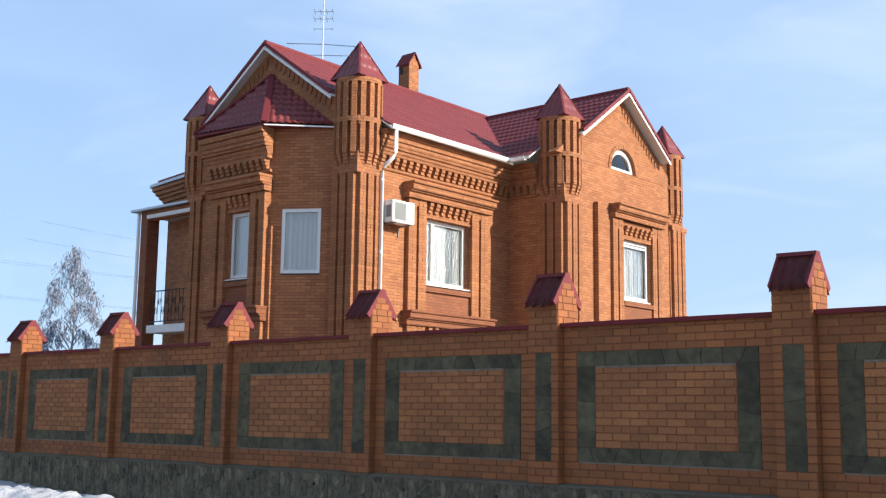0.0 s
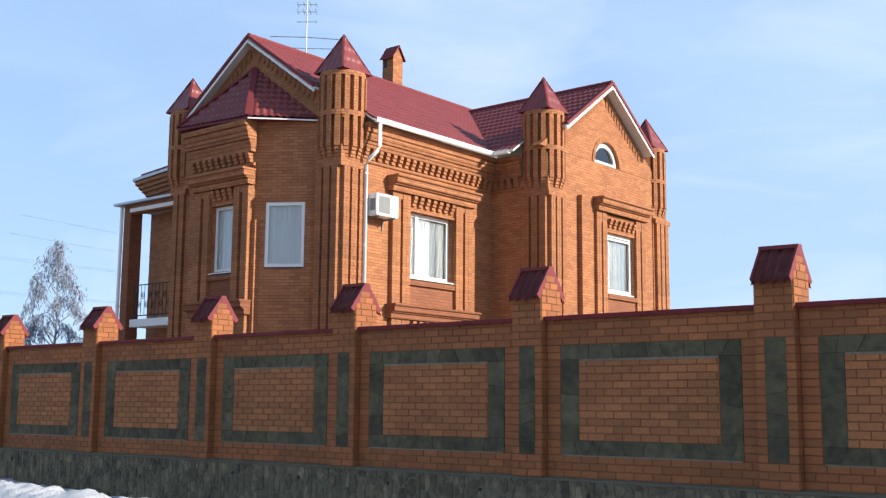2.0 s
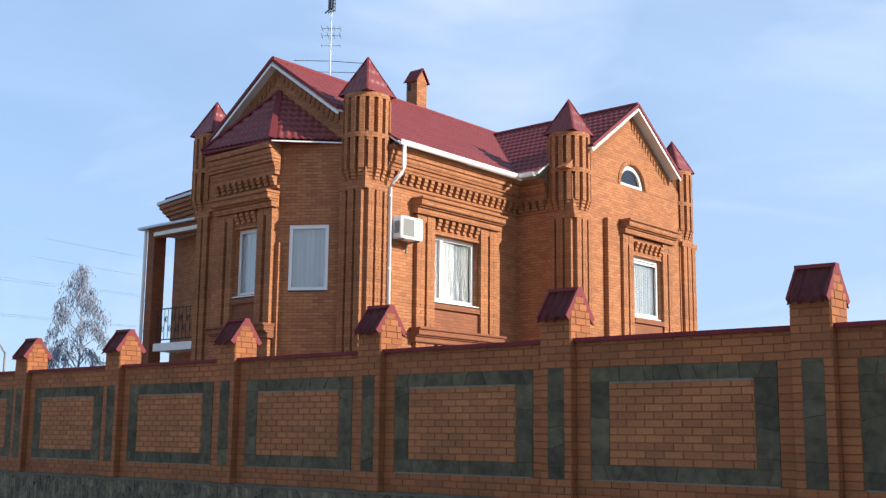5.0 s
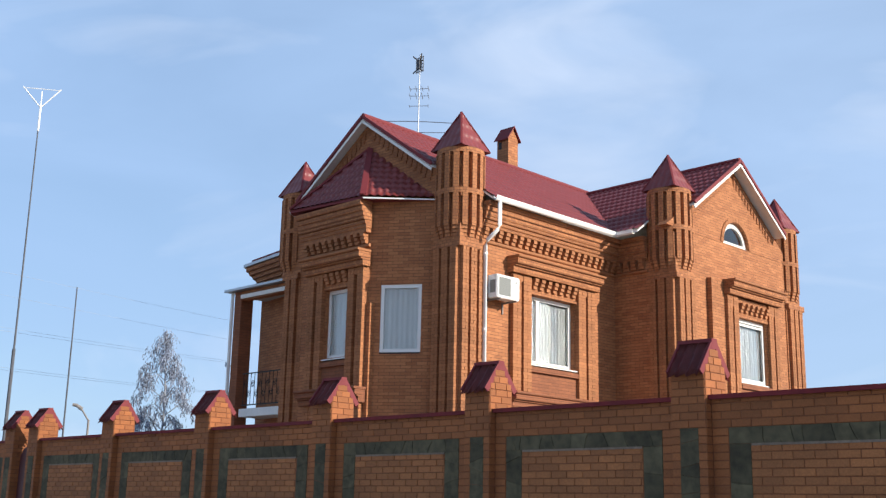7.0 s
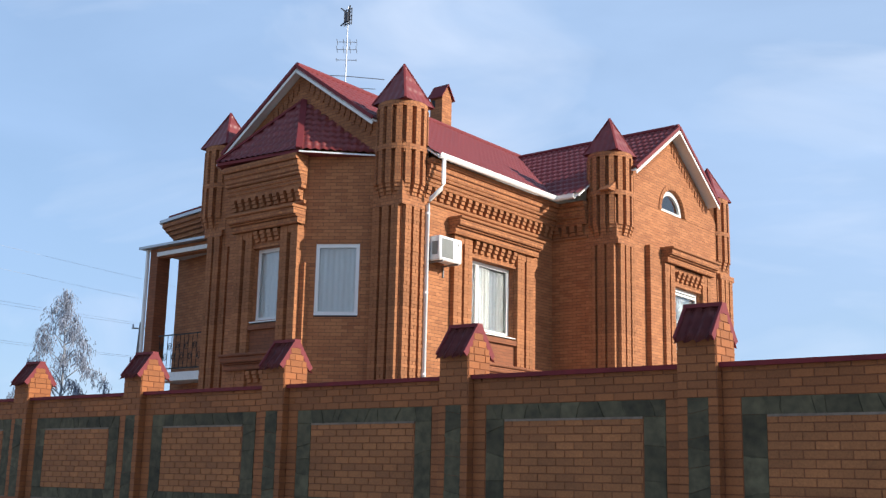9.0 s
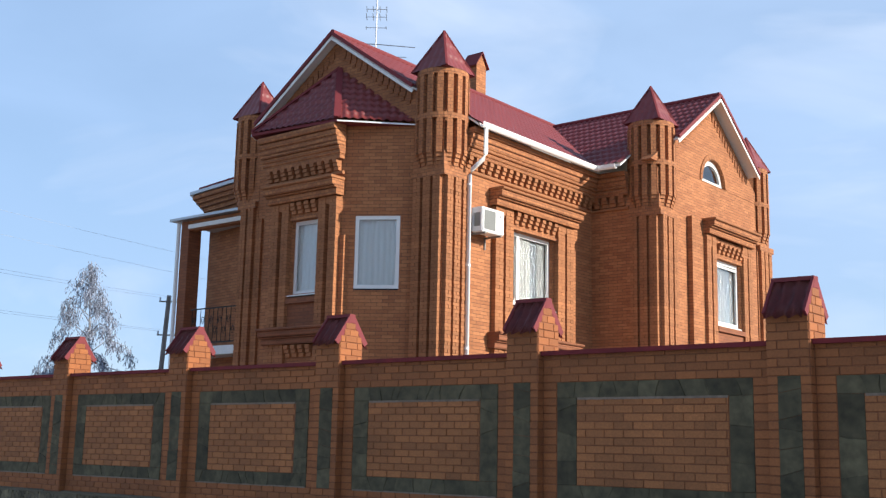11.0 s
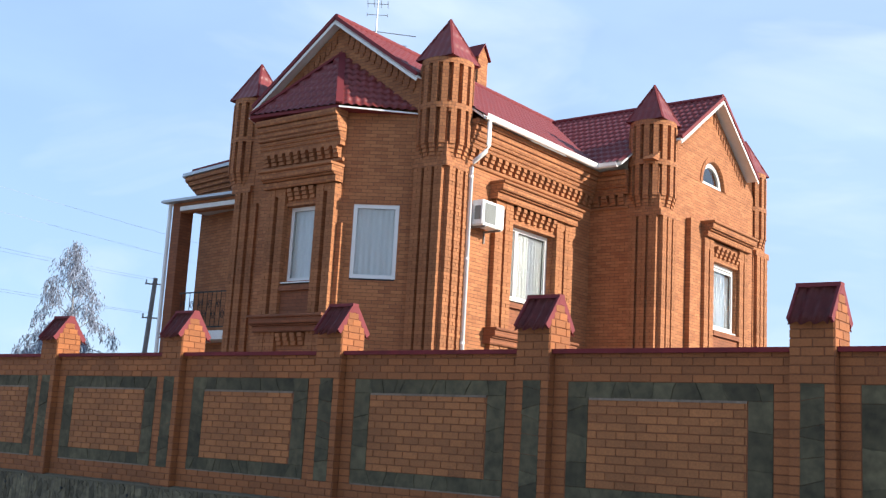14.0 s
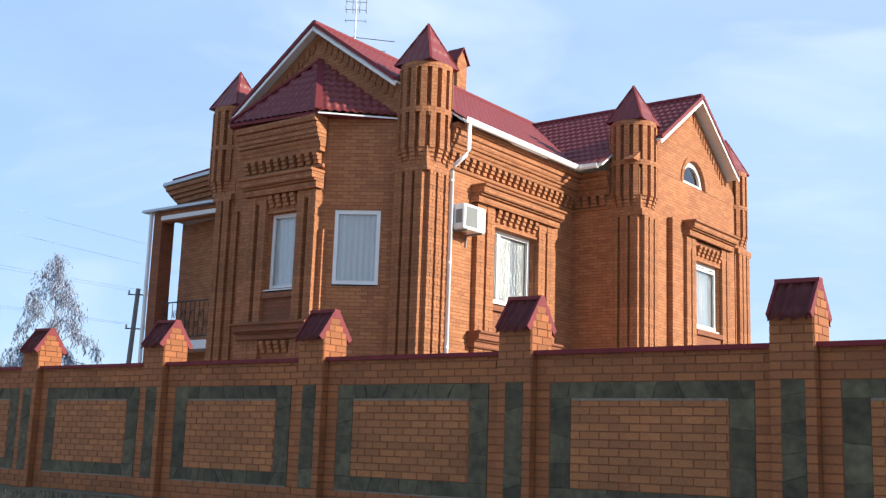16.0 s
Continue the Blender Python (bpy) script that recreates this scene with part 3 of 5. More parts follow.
def deck(name, corners, th=0.05, m=None):
    """The boards below a roof sheet."""
    bm = bmesh.new()
    top = [bm.verts.new(Vector(c) - Vector((0, 0, 0.02))) for c in corners]
    low = [bm.verts.new(Vector(c) - Vector((0, 0, 0.02 + th))) for c in corners]
    k = len(top)
    bm.faces.new(top); bm.faces.new(low[::-1])
    for i in range(k):
        bm.faces.new((top[i], low[i], low[(i + 1) % k], top[(i + 1) % k]))
    return part(name, bm, m or M_PAINT, house, "white boarded soffit")


X_E, Y_E = -18.46, 23.82                      # eave lines of the right slope and of the wing
Z_E = RIDGE_Z - (X_E - RIDGE_X) * PITCH
y0, x1 = 18.10, -16.72                        # gable overhangs
sl = math.hypot(1, PITCH)
run = X_E - RIDGE_X
valley = Vector((1, -1, 0))
HALF, Y_T, X_T = 2.60, 19.02, -17.75          # the gable edges stop at the turrets; behind them the eaves begin
def roof_pair(o, u, v, length, slope, near, cut_p, cut_n, back_p, back_n, rise=0.020, lip=0.040):
    """A slope in two sheets: the upper one reaches the gable edge, the lower one starts behind the turret."""
    tiles("roof_slope", o, u, v, length, slope, near + [(cut_p, cut_n)], "red metal tile roof slope", rise=rise, lip=lip)
    tiles("roof_slope", o, u, v, length, slope, near + [(cut_p, -Vector(cut_n)), (back_p, back_n)], "red metal tile roof slope", rise=rise, lip=lip)


wrun = RIDGE_Y - Y_E
Z_W = WING_Z - wrun * PITCH
roof_pair((X_E, y0, Z_E), (0, 1, 0), (-1, 0, PITCH), 10.2, run * sl, [((VALLEY_X, RIDGE_Y, 0), (1, 1, 0))], (RIDGE_X + HALF, 0, 0), (1, 0, 0), (0, Y_T, 0), (0, -1, 0), 0.014, 0.024)
roof_pair((RIDGE_X - run, y0, Z_E), (0, 1, 0), (1, 0, PITCH), YN + 0.3 - y0, run * sl, [], (RIDGE_X - HALF, 0, 0), (-1, 0, 0), (0, Y_T, 0), (0, -1, 0))
roof_pair((RIDGE_X, Y_E, Z_W), (1, 0, 0), (0, 1, PITCH), x1 - RIDGE_X, wrun * sl, [((VALLEY_X, RIDGE_Y, 0), (-1, -1, 0))], (0, RIDGE_Y - 2.48, 0), (0, -1, 0), (X_T, 0, 0), (1, 0, 0))
roof_pair((RIDGE_X, 2 * RIDGE_Y - Y_E, Z_W), (1, 0, 0), (0, -1, PITCH), x1 - RIDGE_X, wrun * sl, [], (0, RIDGE_Y + 2.42, 0), (0, 1, 0), (X_T, 0, 0), (1, 0, 0))
Z_H = RIDGE_Z - HALF * PITCH
H_N, H_F = 2.48, 2.42                         # the wing's gable edges, near and far
for s in (1, -1):
    xe, xh = RIDGE_X + s * run, RIDGE_X + s * HALF
    yr, yh, ye = (RIDGE_Y, RIDGE_Y - HALF, Y_E) if s > 0 else (YN + 0.3, YN + 0.3, YN + 0.3)
    hw = H_N if s > 0 else H_F
    zh = WING_Z - hw * PITCH
    deck("soffit", [(xh, y0, Z_H), (xh, yh, Z_H), (RIDGE_X, yr, RIDGE_Z), (RIDGE_X, y0, RIDGE_Z)])
    deck("soffit", [(xe, Y_T, Z_E), (xe, ye, Z_E), (xh, yh, Z_H), (xh, Y_T, Z_H)])
    ya, yb = RIDGE_Y - s * hw, RIDGE_Y - s * wrun
    xa, xb = (VALLEY_X + hw, X_E) if s > 0 else (RIDGE_X, RIDGE_X)
    deck("soffit", [(x1, ya, zh), (x1, RIDGE_Y, WING_Z), (VALLEY_X, RIDGE_Y, WING_Z), (xa, ya, zh)])
    deck("soffit", [(X_T, yb, Z_W), (X_T, ya, zh), (xa, ya, zh), (xb, yb, Z_W)])


def bar(name, p, q, w, h, m, label="", side=(0, 0, 1), parent=None):
    """A straight board from p to q, w wide across and h deep along side."""
    p, q, s = Vector(p), Vector(q), Vector(side)
    d = (q - p).normalized()
    s = (s - d * s.dot(d)).normalized()
    t = d.cross(s)
    bm = bmesh.new()
    vs = [bm.verts.new(c + t * a + s * b) for c in (p, q) for a, b in ((-w / 2, -h / 2), (w / 2, -h / 2), (w / 2, h / 2), (-w / 2, h / 2))]
    for f in ((0, 1, 2, 3), (7, 6, 5, 4), (0, 4, 5, 1), (1, 5, 6, 2), (2, 6, 7, 3), (3, 7, 4, 0)):
        bm.faces.new([vs[i] for i in f])
    return part(name, bm, m, parent or house, label)


def rake(p, q, out):
    """White fascia below, red wind board above, along a gable edge."""
    o = Vector(out)
    bar("fascia", Vector(p) - Vector((0, 0, 0.12)) + o * 0.012, Vector(q) - Vector((0, 0, 0.12)) + o * 0.012, 0.024, 0.07, M_PAINT, "white painted fascia board")
    bar("wind_board", Vector(p) + Vector((0, 0, 0.01)) + o * 0.02, Vector(q) + Vector((0, 0, 0.01)) + o * 0.02, 0.05, 0.085, M_FLASH, "red metal wind board")


for s in (1, -1):
    rake((RIDGE_X, y0, RIDGE_Z), (RIDGE_X + s * HALF, y0, Z_H), (0, -1, 0))
    hw = H_F if s > 0 else H_N
    rake((x1, RIDGE_Y, WING_Z), (x1, RIDGE_Y + s * hw, WING_Z - hw * PITCH), (1, 0, 0))
for p, q in (((RIDGE_X, y0, RIDGE_Z + 0.03), (RIDGE_X, YN + 0.3, RIDGE_Z + 0.03)), ((x1, RIDGE_Y, WING_Z + 0.03), (VALLEY_X, RIDGE_Y, WING_Z + 0.03))):
    bm = bmesh.new()
    tube(bm, [p, q], 0.075, 10)
    part("ridge_cap", bm, M_FLASH, house, "red metal ridge capping")
bar("valley_gutter", (X_E + 0.02, Y_E - 0.02, Z_E + 0.005), (VALLEY_X, RIDGE_Y, WING_Z + 0.005), 0.16, 0.012, M_FLASH, "red metal valley strip")

# saw-toothed brick courses under the gable edges
def rake_teeth(frm, c, half, z_top):
    rot = frm.copy()
    rot.translation = (0, 0, 0)
    bm = bmesh.new()
    box(bm, -0.075, 0.075, -0.02, 0.034, 0, 0.19)
    box(bm, -0.075, 0.03, -0.02, 0.024, -0.09, -0.002)
    me = mesh_of("corbel_tooth", bm, M_TRIM, rot)
    n = 13
    for s in (-1, 1):
        for i in range(n):
            d = 0.2 + (half - 0.5) * i / (n - 1)
            ob = new("corbel_tooth", me)
            ob.parent = house
            ob.matrix_world = Matrix.Translation(frm @ Vector((c + s * d, 0, z_top - d * PITCH - 0.30)))


rake_teeth(F_W, RIDGE_Y, 2.35, WING_Z - 0.12)
rake_teeth(F_G, RIDGE_X, 2.6, RIDGE_Z - 0.12)

# roof of the bay
BTOP = Vector((-22.17, YF - 0.02, 10.53))
bp = [Vector((-24.45, YF + 0.05, 8.90)), Vector((-23.72, 17.04, 8.90)), Vector((-20.96, 17.10, 8.80)), Vector((-19.45, 18.62, 8.79))]
for a, b in zip(bp, bp[1:]):
    u = (b - a).normalized()
    mid = (a + b) / 2
    n0 = (b - a).cross(BTOP - a).normalized()
    v = n0.cross(u).normalized()
    if v.z < 0:
        v = -v
    h = (BTOP - a).dot(v)
    tiles("bay_roof", a - u * 0.55, u, v, (b - a).length + 1.1, h + 0.1, [(a, -(n0.cross(BTOP - a)) * (1 if n0.cross(BTOP - a).dot(mid - a) > 0 else -1)), (b, -(n0.cross(BTOP - b)) * (1 if n0.cross(BTOP - b).dot(mid - b) > 0 else -1))], "red metal tile roof of the bay", row=0.27, lip=0.05)
    if a is not bp[1]:
        bar("bay_gutter", a + Vector((0, 0, -0.03)), b + Vector((0, 0, -0.03)), 0.03, 0.035, M_WHITE, "white metal eave strip")
for p in bp[1:3]:
    bar("hip_cap", p + Vector((0, 0, 0.055)), BTOP + Vector((0, 0, 0.055)), 0.15, 0.05, M_FLASH, "red metal hip capping")
bar("drip_edge", bp[1] + Vector((0, 0.012, -0.005)), bp[2] + Vector((0, 0.012, -0.005)), 0.02, 0.05, M_FLASH, "red metal drip edge")
bm = bmesh.new()
vs = [bm.verts.new(p - Vector((0, 0, 0.012))) for p in bp]
ws = [bm.verts.new(p - Vector((0, 0, 0.05))) for p in bp]
bm.faces.new(vs); bm.faces.new(ws[::-1])
for i in range(4):
    bm.faces.new((vs[i], ws[i], ws[(i + 1) % 4], vs[(i + 1) % 4]))
part("bay_soffit", bm, M_FLASH, house)

# gutters and downpipe
def gutter(p, q):
    p, q = Vector(p), Vector(q)
    d = (q - p).normalized()
    s = Vector((d.y, -d.x, 0))
    bm = bmesh.new()
    sec = [(-0.06, 0.06), (-0.055, -0.02), (-0.02, -0.055), (0.03, -0.055), (0.062, -0.02), (0.068, 0.065), (0.058, 0.065), (0.05, -0.012), (0.02, -0.042), (-0.015, -0.042), (-0.045, -0.012), (-0.05, 0.06)]
    a, b = [bm.verts.new(p + s * x + Vector((0, 0, z))) for x, z in sec], [bm.verts.new(q + s * x + Vector((0, 0, z))) for x, z in sec]
    bm.faces.new(a); bm.faces.new(b[::-1])
    for i in range(len(sec)):
        j = (i + 1) % len(sec)
        bm.faces.new((a[i], b[i], b[j], a[j]))
    return part("gutter", bm, M_WHITE, house, "white plastic rain gutter")


gutter((X_E + 0.03, 19.02, Z_E - 0.03), (X_E + 0.03, Y_E + 0.06, Z_E - 0.03))
gutter((X_E - 0.03, Y_E - 0.03, Z_E - 0.03), (-17.86, Y_E - 0.03, Z_E - 0.03))
bm = bmesh.new()
tube(bm, [(X_E + 0.03, 19.19, Z_E - 0.06), (X_E + 0.03, 19.19, 8.10), (X_E - 0.02, 19.18, 7.98), (XB + 0.22, 19.10, 7.76), (XB + 0.17, 19.08, 7.62), (XB + 0.17, 19.08, 0.1)], 0.05, 10)
pipe = part("downpipe", bm, M_WHITE, house, "white round downpipe with an elbow", smooth=True)
for z in (7.4, 5.6, 3.8):
    bm = bmesh.new()
    tube(bm, [(XB + 0.17, 19.08, z), (XB + 0.17, 19.08, z + 0.05)], 0.058, 10)
    box(bm, XB - 0.01, XB + 0.12, 19.07, 19.09, z + 0.01, z + 0.04)
    part("clip", bm, M_WHITE, pipe)


# ---- corner turrets on their pilasters ----
def pilaster(cx, cy, sx, sy, ribs=3):
    """Corner pilaster: vertical brick ribs with grooves on both faces. sx, sy: outward signs."""
    w = 0.035 + 0.275 * ribs
    ex, ey = cx + sx * w / 2, cy + sy * w / 2
    bm = bmesh.new()
    box(bm, min(ex, ex - sx * w), max(ex, ex - sx * w), min(ey, ey - sy * w), max(ey, ey - sy * w), 0, 8.05)
    core = part("pilaster", bm, M_BRICK, house, "grooved brick corner pilaster")
    f_y, f_x = wall_frame((0, ey, 0), (1, 0, 0), (0, sy, 0)), wall_frame((ex, 0, 0), (0, 1, 0), (sx, 0, 0))
    for k in range(ribs):
        a, b = 0.03 + k * 0.275, 0.03 + k * 0.275 + 0.2
        strips(f_y, *sorted((ex - sx * a, ex - sx * b)), 0, 7.5, 0.09, "rib", core)
        strips(f_x, *sorted((ey - sy * a, ey - sy * b)), 0, 7.5, 0.09, "rib", core)
    bm = bmesh.new()
    box(bm, *sorted((ex - sx * (w - 0.02), ex + sx * 0.094)), *sorted((ey - sy * (w - 0.02), ey + sy * 0.094)), 7.501, 7.66)
    part("band", bm, M_TRIM, core)


def turret(cx, cy, sx, sy):
    if sx < 0:   # the far corner stands on a narrower pilaster, set in under the drum
        pilaster(-25.125, 18.632, sx, sy, 2)
    else:
        pilaster(cx, cy, sx, sy)
    body_r = 0.475
    bm = bmesh.new()
    prism(bm, [(cx + body_r * math.cos(k * math.pi / 10), cy + body_r * math.sin(k * math.pi / 10)) for k in range(20)], 7.66, 9.88)
    tur = part("turret", bm, M_BRICK, house, "round brick turret ringed with vertical ribs")
    # ribs stand round the drum, their feet stepping back below
    count = 16
    bm = bmesh.new()
    for z0, z1, p in ((8.02, 9.82, 0.125), (7.93, 8.018, 0.095), (7.84, 7.928, 0.065), (7.75, 7.838, 0.035)):
        box(bm, -0.065, 0.065, body_r - 0.03, body_r + p, z0, z1)
    me = mesh_of("rib", bm, M_TRIM)
    for k in range(count):
        ob = new("rib", me)
        ob.parent = tur
        ob.matrix_world = pose(cx, cy, 0, 0, 0, 360 * (k + 0.5) / count)

    def ring(name, r, z0, z1, gap=0.0):
        b = bmesh.new()
        n, r0 = 28, body_r - 0.05
        start = math.atan2(sy, sx) + gap / 2
        loops = []
        for k in range(n + 1):
            t = start + (2 * math.pi - gap) * k / n
            loops.append([b.verts.new((cx + q * math.cos(t), cy + q * math.sin(t), z)) for q, z in ((r0, z0), (r, z0), (r, z1), (r0, z1))])
        for c, d in zip(loops, loops[1:]):
            for i in range(4):
                b.faces.new((c[i], d[i], d[(i + 1) % 4], c[(i + 1) % 4]))
        if gap:
            b.faces.new(loops[0])
            b.faces.new(loops[-1][::-1])
        part(name, b, M_TRIM, tur)

    ring("band", body_r + 0.135, 8.80, 8.92)
    ring("band", body_r + 0.105, 9.82, 9.95, 0.0)
    ring("corbel", body_r + 0.02, 7.66, 7.75)
    # four-sided metal tile roof
    h, z0, z1 = 0.505, 9.95, 10.98
    apex = Vector((cx, cy, z1))
    cs = [Vector((cx + a * h, cy + b * h, z0)) for a, b in ((-1, -1), (1, -1), (1, 1), (-1, 1))]
    bm = bmesh.new()
    bm.faces.new([bm.verts.new(c - Vector((0, 0, 0.004))) for c in cs][::-1])
    sk = part("roof_soffit", bm, M_FLASH, tur, fix=False)
    for i in range(4):
        a, b = cs[i], cs[(i + 1) % 4]
        u, mid = (b - a).normalized(), (a + b) / 2
        n0 = (b - a).cross(apex - a).normalized()
        v = (apex - mid).normalized()
        cuts = []
        for c in (a, b):
            w = n0.cross(apex - c)
            cuts.append((c, -w if w.dot(mid - c) > 0 else w))
        tiles("turret_roof", a, u, v, (b - a).length, (apex - mid).length + 0.05, cuts, "red metal tile pyramid roof", tur, nu=0.045, rise=0.007, lip=0.014)
        bar("hip", a + Vector((0, 0, 0.012)), apex + Vector((0, 0, 0.02)), 0.05, 0.03, M_FLASH, "red metal hip strip", parent=tur)


for cx, cy, sx, sy in ((-25.41, 18.77, -1, -1), (-19.33, 18.76, 1, -1), (-17.45, 24.86, 1, -1), (-17.45, 30.65, 1, 1)):
    turret(cx, cy, sx, sy)

# ---- chimney ----
CX, CY = -22.69, 24.25
bm = bmesh.new()
box(bm, CX - 0.22, CX + 0.22, CY - 0.22, CY + 0.22, 9.8, 12.42)
chim = part("chimney", bm, M_BRICK, house, "square brick chimney with a red metal hood")
bm = bmesh.new()
box(bm, CX - 0.16, CX - 0.04, CY - 0.225, CY - 0.15, 12.12, 12.34)
part("vent", bm, M_IRON, chim)
for s in (-1, 1):
    bm = bmesh.new()
    vs = [bm.verts.new((CX + a, CY + b, z)) for a, b, z in ((-0.28, s * 0.30, 12.40), (0.28, s * 0.30, 12.40), (0.28, 0, 12.84), (-0.28, 0, 12.84), (-0.28, s * 0.30, 12.37), (0.28, s * 0.30, 12.37), (0.28, 0, 12.80), (-0.28, 0, 12.80))]
    for f in ((0, 1, 2, 3), (7, 6, 5, 4), (0, 4, 5, 1), (1, 5, 6, 2), (2, 6, 7, 3), (3, 7, 4, 0)):
        bm.faces.new([vs[i] for i in f])
    part("hood", bm, M_FLASH, chim, "red metal chimney hood")
bm = bmesh.new()
vs = [bm.verts.new((CX + x, CY + y, z)) for x in (-0.22, 0.22) for y, z in ((-0.22, 12.42), (0.22, 12.42), (0, 12.74))]
bm.faces.new(vs[:3]); bm.faces.new(vs[3:][::-1])
for i in range(3):
    bm.faces.new((vs[i], vs[3 + i], vs[3 + (i + 1) % 3], vs[(i + 1) % 3]))
part("chimney_gable", bm, M_BRICK, chim)

# ---- porch, balcony and round bay on the left side ----
WALL_RING = ((-25.3, 18.92), (-27.95, 19.36), (-28.75, 20.3), (-28.75, 22.4), (-25.3, 22.4))
EAVE_RING = ((-25.3, 18.48), (-28.42, 18.97), (-29.35, 20.2), (-29.35, 22.8), (-25.3, 22.8))


def between(f):
    """The bay's outline, from its wall (0) out to its eave (1)."""
    return [(a + (c - a) * f, b + (d - b) * f) for (a, b), (c, d) in zip(WALL_RING, EAVE_RING)]


bm = bmesh.new()
prism(bm, between(0), 0, 8.4)
rb = part("faceted_bay", bm, M_BRICK, house, "faceted brick bay under a stepped cornice")
for f, z0, z1 in ((0.16, 7.84, 7.95), (0.34, 7.95, 8.06), (0.52, 8.06, 8.17), (0.70, 8.17, 8.28), (0.86, 8.28, 8.40)):
    bm = bmesh.new()
    prism(bm, between(f), z0, z1 - 0.006)
    part("cornice_course", bm, M_TRIM, rb)
bm = bmesh.new()
prism(bm, between(1.0), 8.405, 8.49)
part("eave_gutter", bm, M_STEEL, rb, "pale metal eave gutter")
bm = bmesh.new()
prism(bm, between(0.60), 8.495, 8.63)
part("bay_roof", bm, M_COPING, rb, "low dark red metal roof")
PX1, PY = -25.32, 18.42
bm = bmesh.new()
box(bm, -28.02, -27.70, PY + 0.05, PY + 0.46, 0, 7.52)
# the darker brick puts the shade under the porch ceiling into the column's colour
col = part("porch_column", bm, M_APRON, house, "tall brick porch column")
bm = bmesh.new()
tube(bm, [(-28.10, PY + 0.02, 7.52), (-28.10, PY + 0.02, 0.1)], 0.05, 8)
part("downpipe", bm, M_WHITE, col, "white downpipe")
bm = bmesh.new()
box(bm, -27.69, PX1, PY + 0.32, 19.3, 7.34, 7.46)
part("porch_ceiling", bm, M_ROOM, house, "pale porch ceiling")
bm = bmesh.new()
box(bm, -27.69, PX1, PY + 0.06, PY + 0.30, 7.27, 7.52)
part("porch_lintel", bm, M_BRICK, house)
bm = bmesh.new()
box(bm, -27.68, PX1, PY, PY + 0.055, 7.30, 7.41)
part("porch_beam", bm, M_PAINT, house, "white porch fascia beam")
bm = bmesh.new()
box(bm, -28.28, PX1, PY - 0.16, 20.9, 7.525, 7.59)
part("porch_roof", bm, M_STEEL, house, "pale metal porch roof edge")
bm = bmesh.new()
box(bm, -27.46, PX1, PY + 0.02, 20.0, 3.93, 4.15)
part("balcony_slab", bm, M_PAINT, house, "white balcony slab")
bm = bmesh.new()
box(bm, -27.66, PX1, PY + 1.5, 20.2, 0, 3.925)
part("porch_base", bm, M_BRICK, house, "brick porch wall below the balcony")
bm = bmesh.new()
for z in (4.24, 5.12):
    box(bm, -27.46, PX1, PY + 0.08, PY + 0.11, z, z + 0.03)
rail = part("railing", bm, M_IRON, house, "black wrought-iron balcony railing with scrolls")
for i in range(12):
    x = -27.40 + i * 0.17
    bm = bmesh.new()
    tube(bm, [(x, PY + 0.095, 4.26), (x, PY + 0.095, 5.13)], 0.009, 5)
    part("baluster", bm, M_IRON, rail)
    bm = bmesh.new()
    pts = []
    for k in range(26):
        t = k / 25 * 3.6 * math.pi
        r = 0.075 * (1 - k / 34)
        pts.append((x + 0.085 + r * math.cos(t), PY + 0.095, (4.55 if i % 2 else 4.82) + 1.5 * r * math.sin(t)))
    tube(bm, pts, 0.009, 4)
    part("scroll", bm, M_IRON, rail)

# ---- air conditioner ----
ac = thing("air_conditioner", "white outdoor air conditioner on wall brackets", "air conditioner")
bm = bmesh.new()
box(bm, XB + 0.14, XB + 0.46, 19.19, 19.99, 6.38, 6.93)
bmesh.ops.bevel(bm, geom=bm.edges[:], offset=0.02, segments=2, affect="EDGES")
part("casing", bm, M_WHITE, ac)
bm = bmesh.new()
box(bm, XB + 0.455, XB + 0.468, 19.26, 19.66, 6.44, 6.87)
gr = part("grille", bm, M_GREY, ac, "grey fan grille")
for k in range(12):
    bm = bmesh.new()
    box(bm, XB + 0.466, XB + 0.475, 19.26, 19.66, 6.455 + k * 0.036, 6.462 + k * 0.036)
    part("grille_bar", bm, M_GREY, gr)
bm = bmesh.new()
box(bm, XB + 0.24, XB + 0.40, 19.182, 19.192, 6.50, 6.80)
part("side_grille", bm, M_GREY, ac)
bm = bmesh.new()
box(bm, XB + 0.461, XB + 0.466, 19.83, 19.87, 6.77, 6.83)
part("badge", bm, M_GREY, ac, "small dark badge")
for y in (19.29, 19.85):
    bm = bmesh.new()
    box(bm, XB - 0.01, XB + 0.46, y, y + 0.04, 6.34, 6.38)
    box(bm, XB - 0.01, XB + 0.03, y, y + 0.04, 6.1, 6.34)
    part("bracket", bm, M_POLE, ac)

# ---- aerial ----
ax, ay = -26.38, 24.02
aer = thing("television_aerial", "tall steel aerial mast with crossed rods", "aerial")
bm = bmesh.new()
tube(bm, [(ax, ay, 8.6), (ax, ay, 16.2)], 0.028, 8, 0.7)
part("mast", bm, M_STEEL, aer)
for z, w, n, d in ((15.0, 0.24, 4, 0.16), (14.75, 0.28, 4, 0.16), (14.4, 0.12, 3, 0.08)):
    bm = bmesh.new()
    tube(bm, [(ax - 0.25, ay - 0.20, z), (ax + 0.25, ay + 0.20, z)], 0.010, 5)
    boom = part("boom", bm, M_STEEL, aer)
    for k in range(n):
        f = -1 + 2 * k / (n - 1)
        c = Vector((ax + 0.24 * f, ay + 0.19 * f, z))
        bm = bmesh.new()
        tube(bm, [c + Vector((-0.65, 0.76, 0)) * w, c + Vector((0.65, -0.76, 0)) * w], 0.010, 4)
        part("rod", bm, M_STEEL, boom)
bm = bmesh.new()
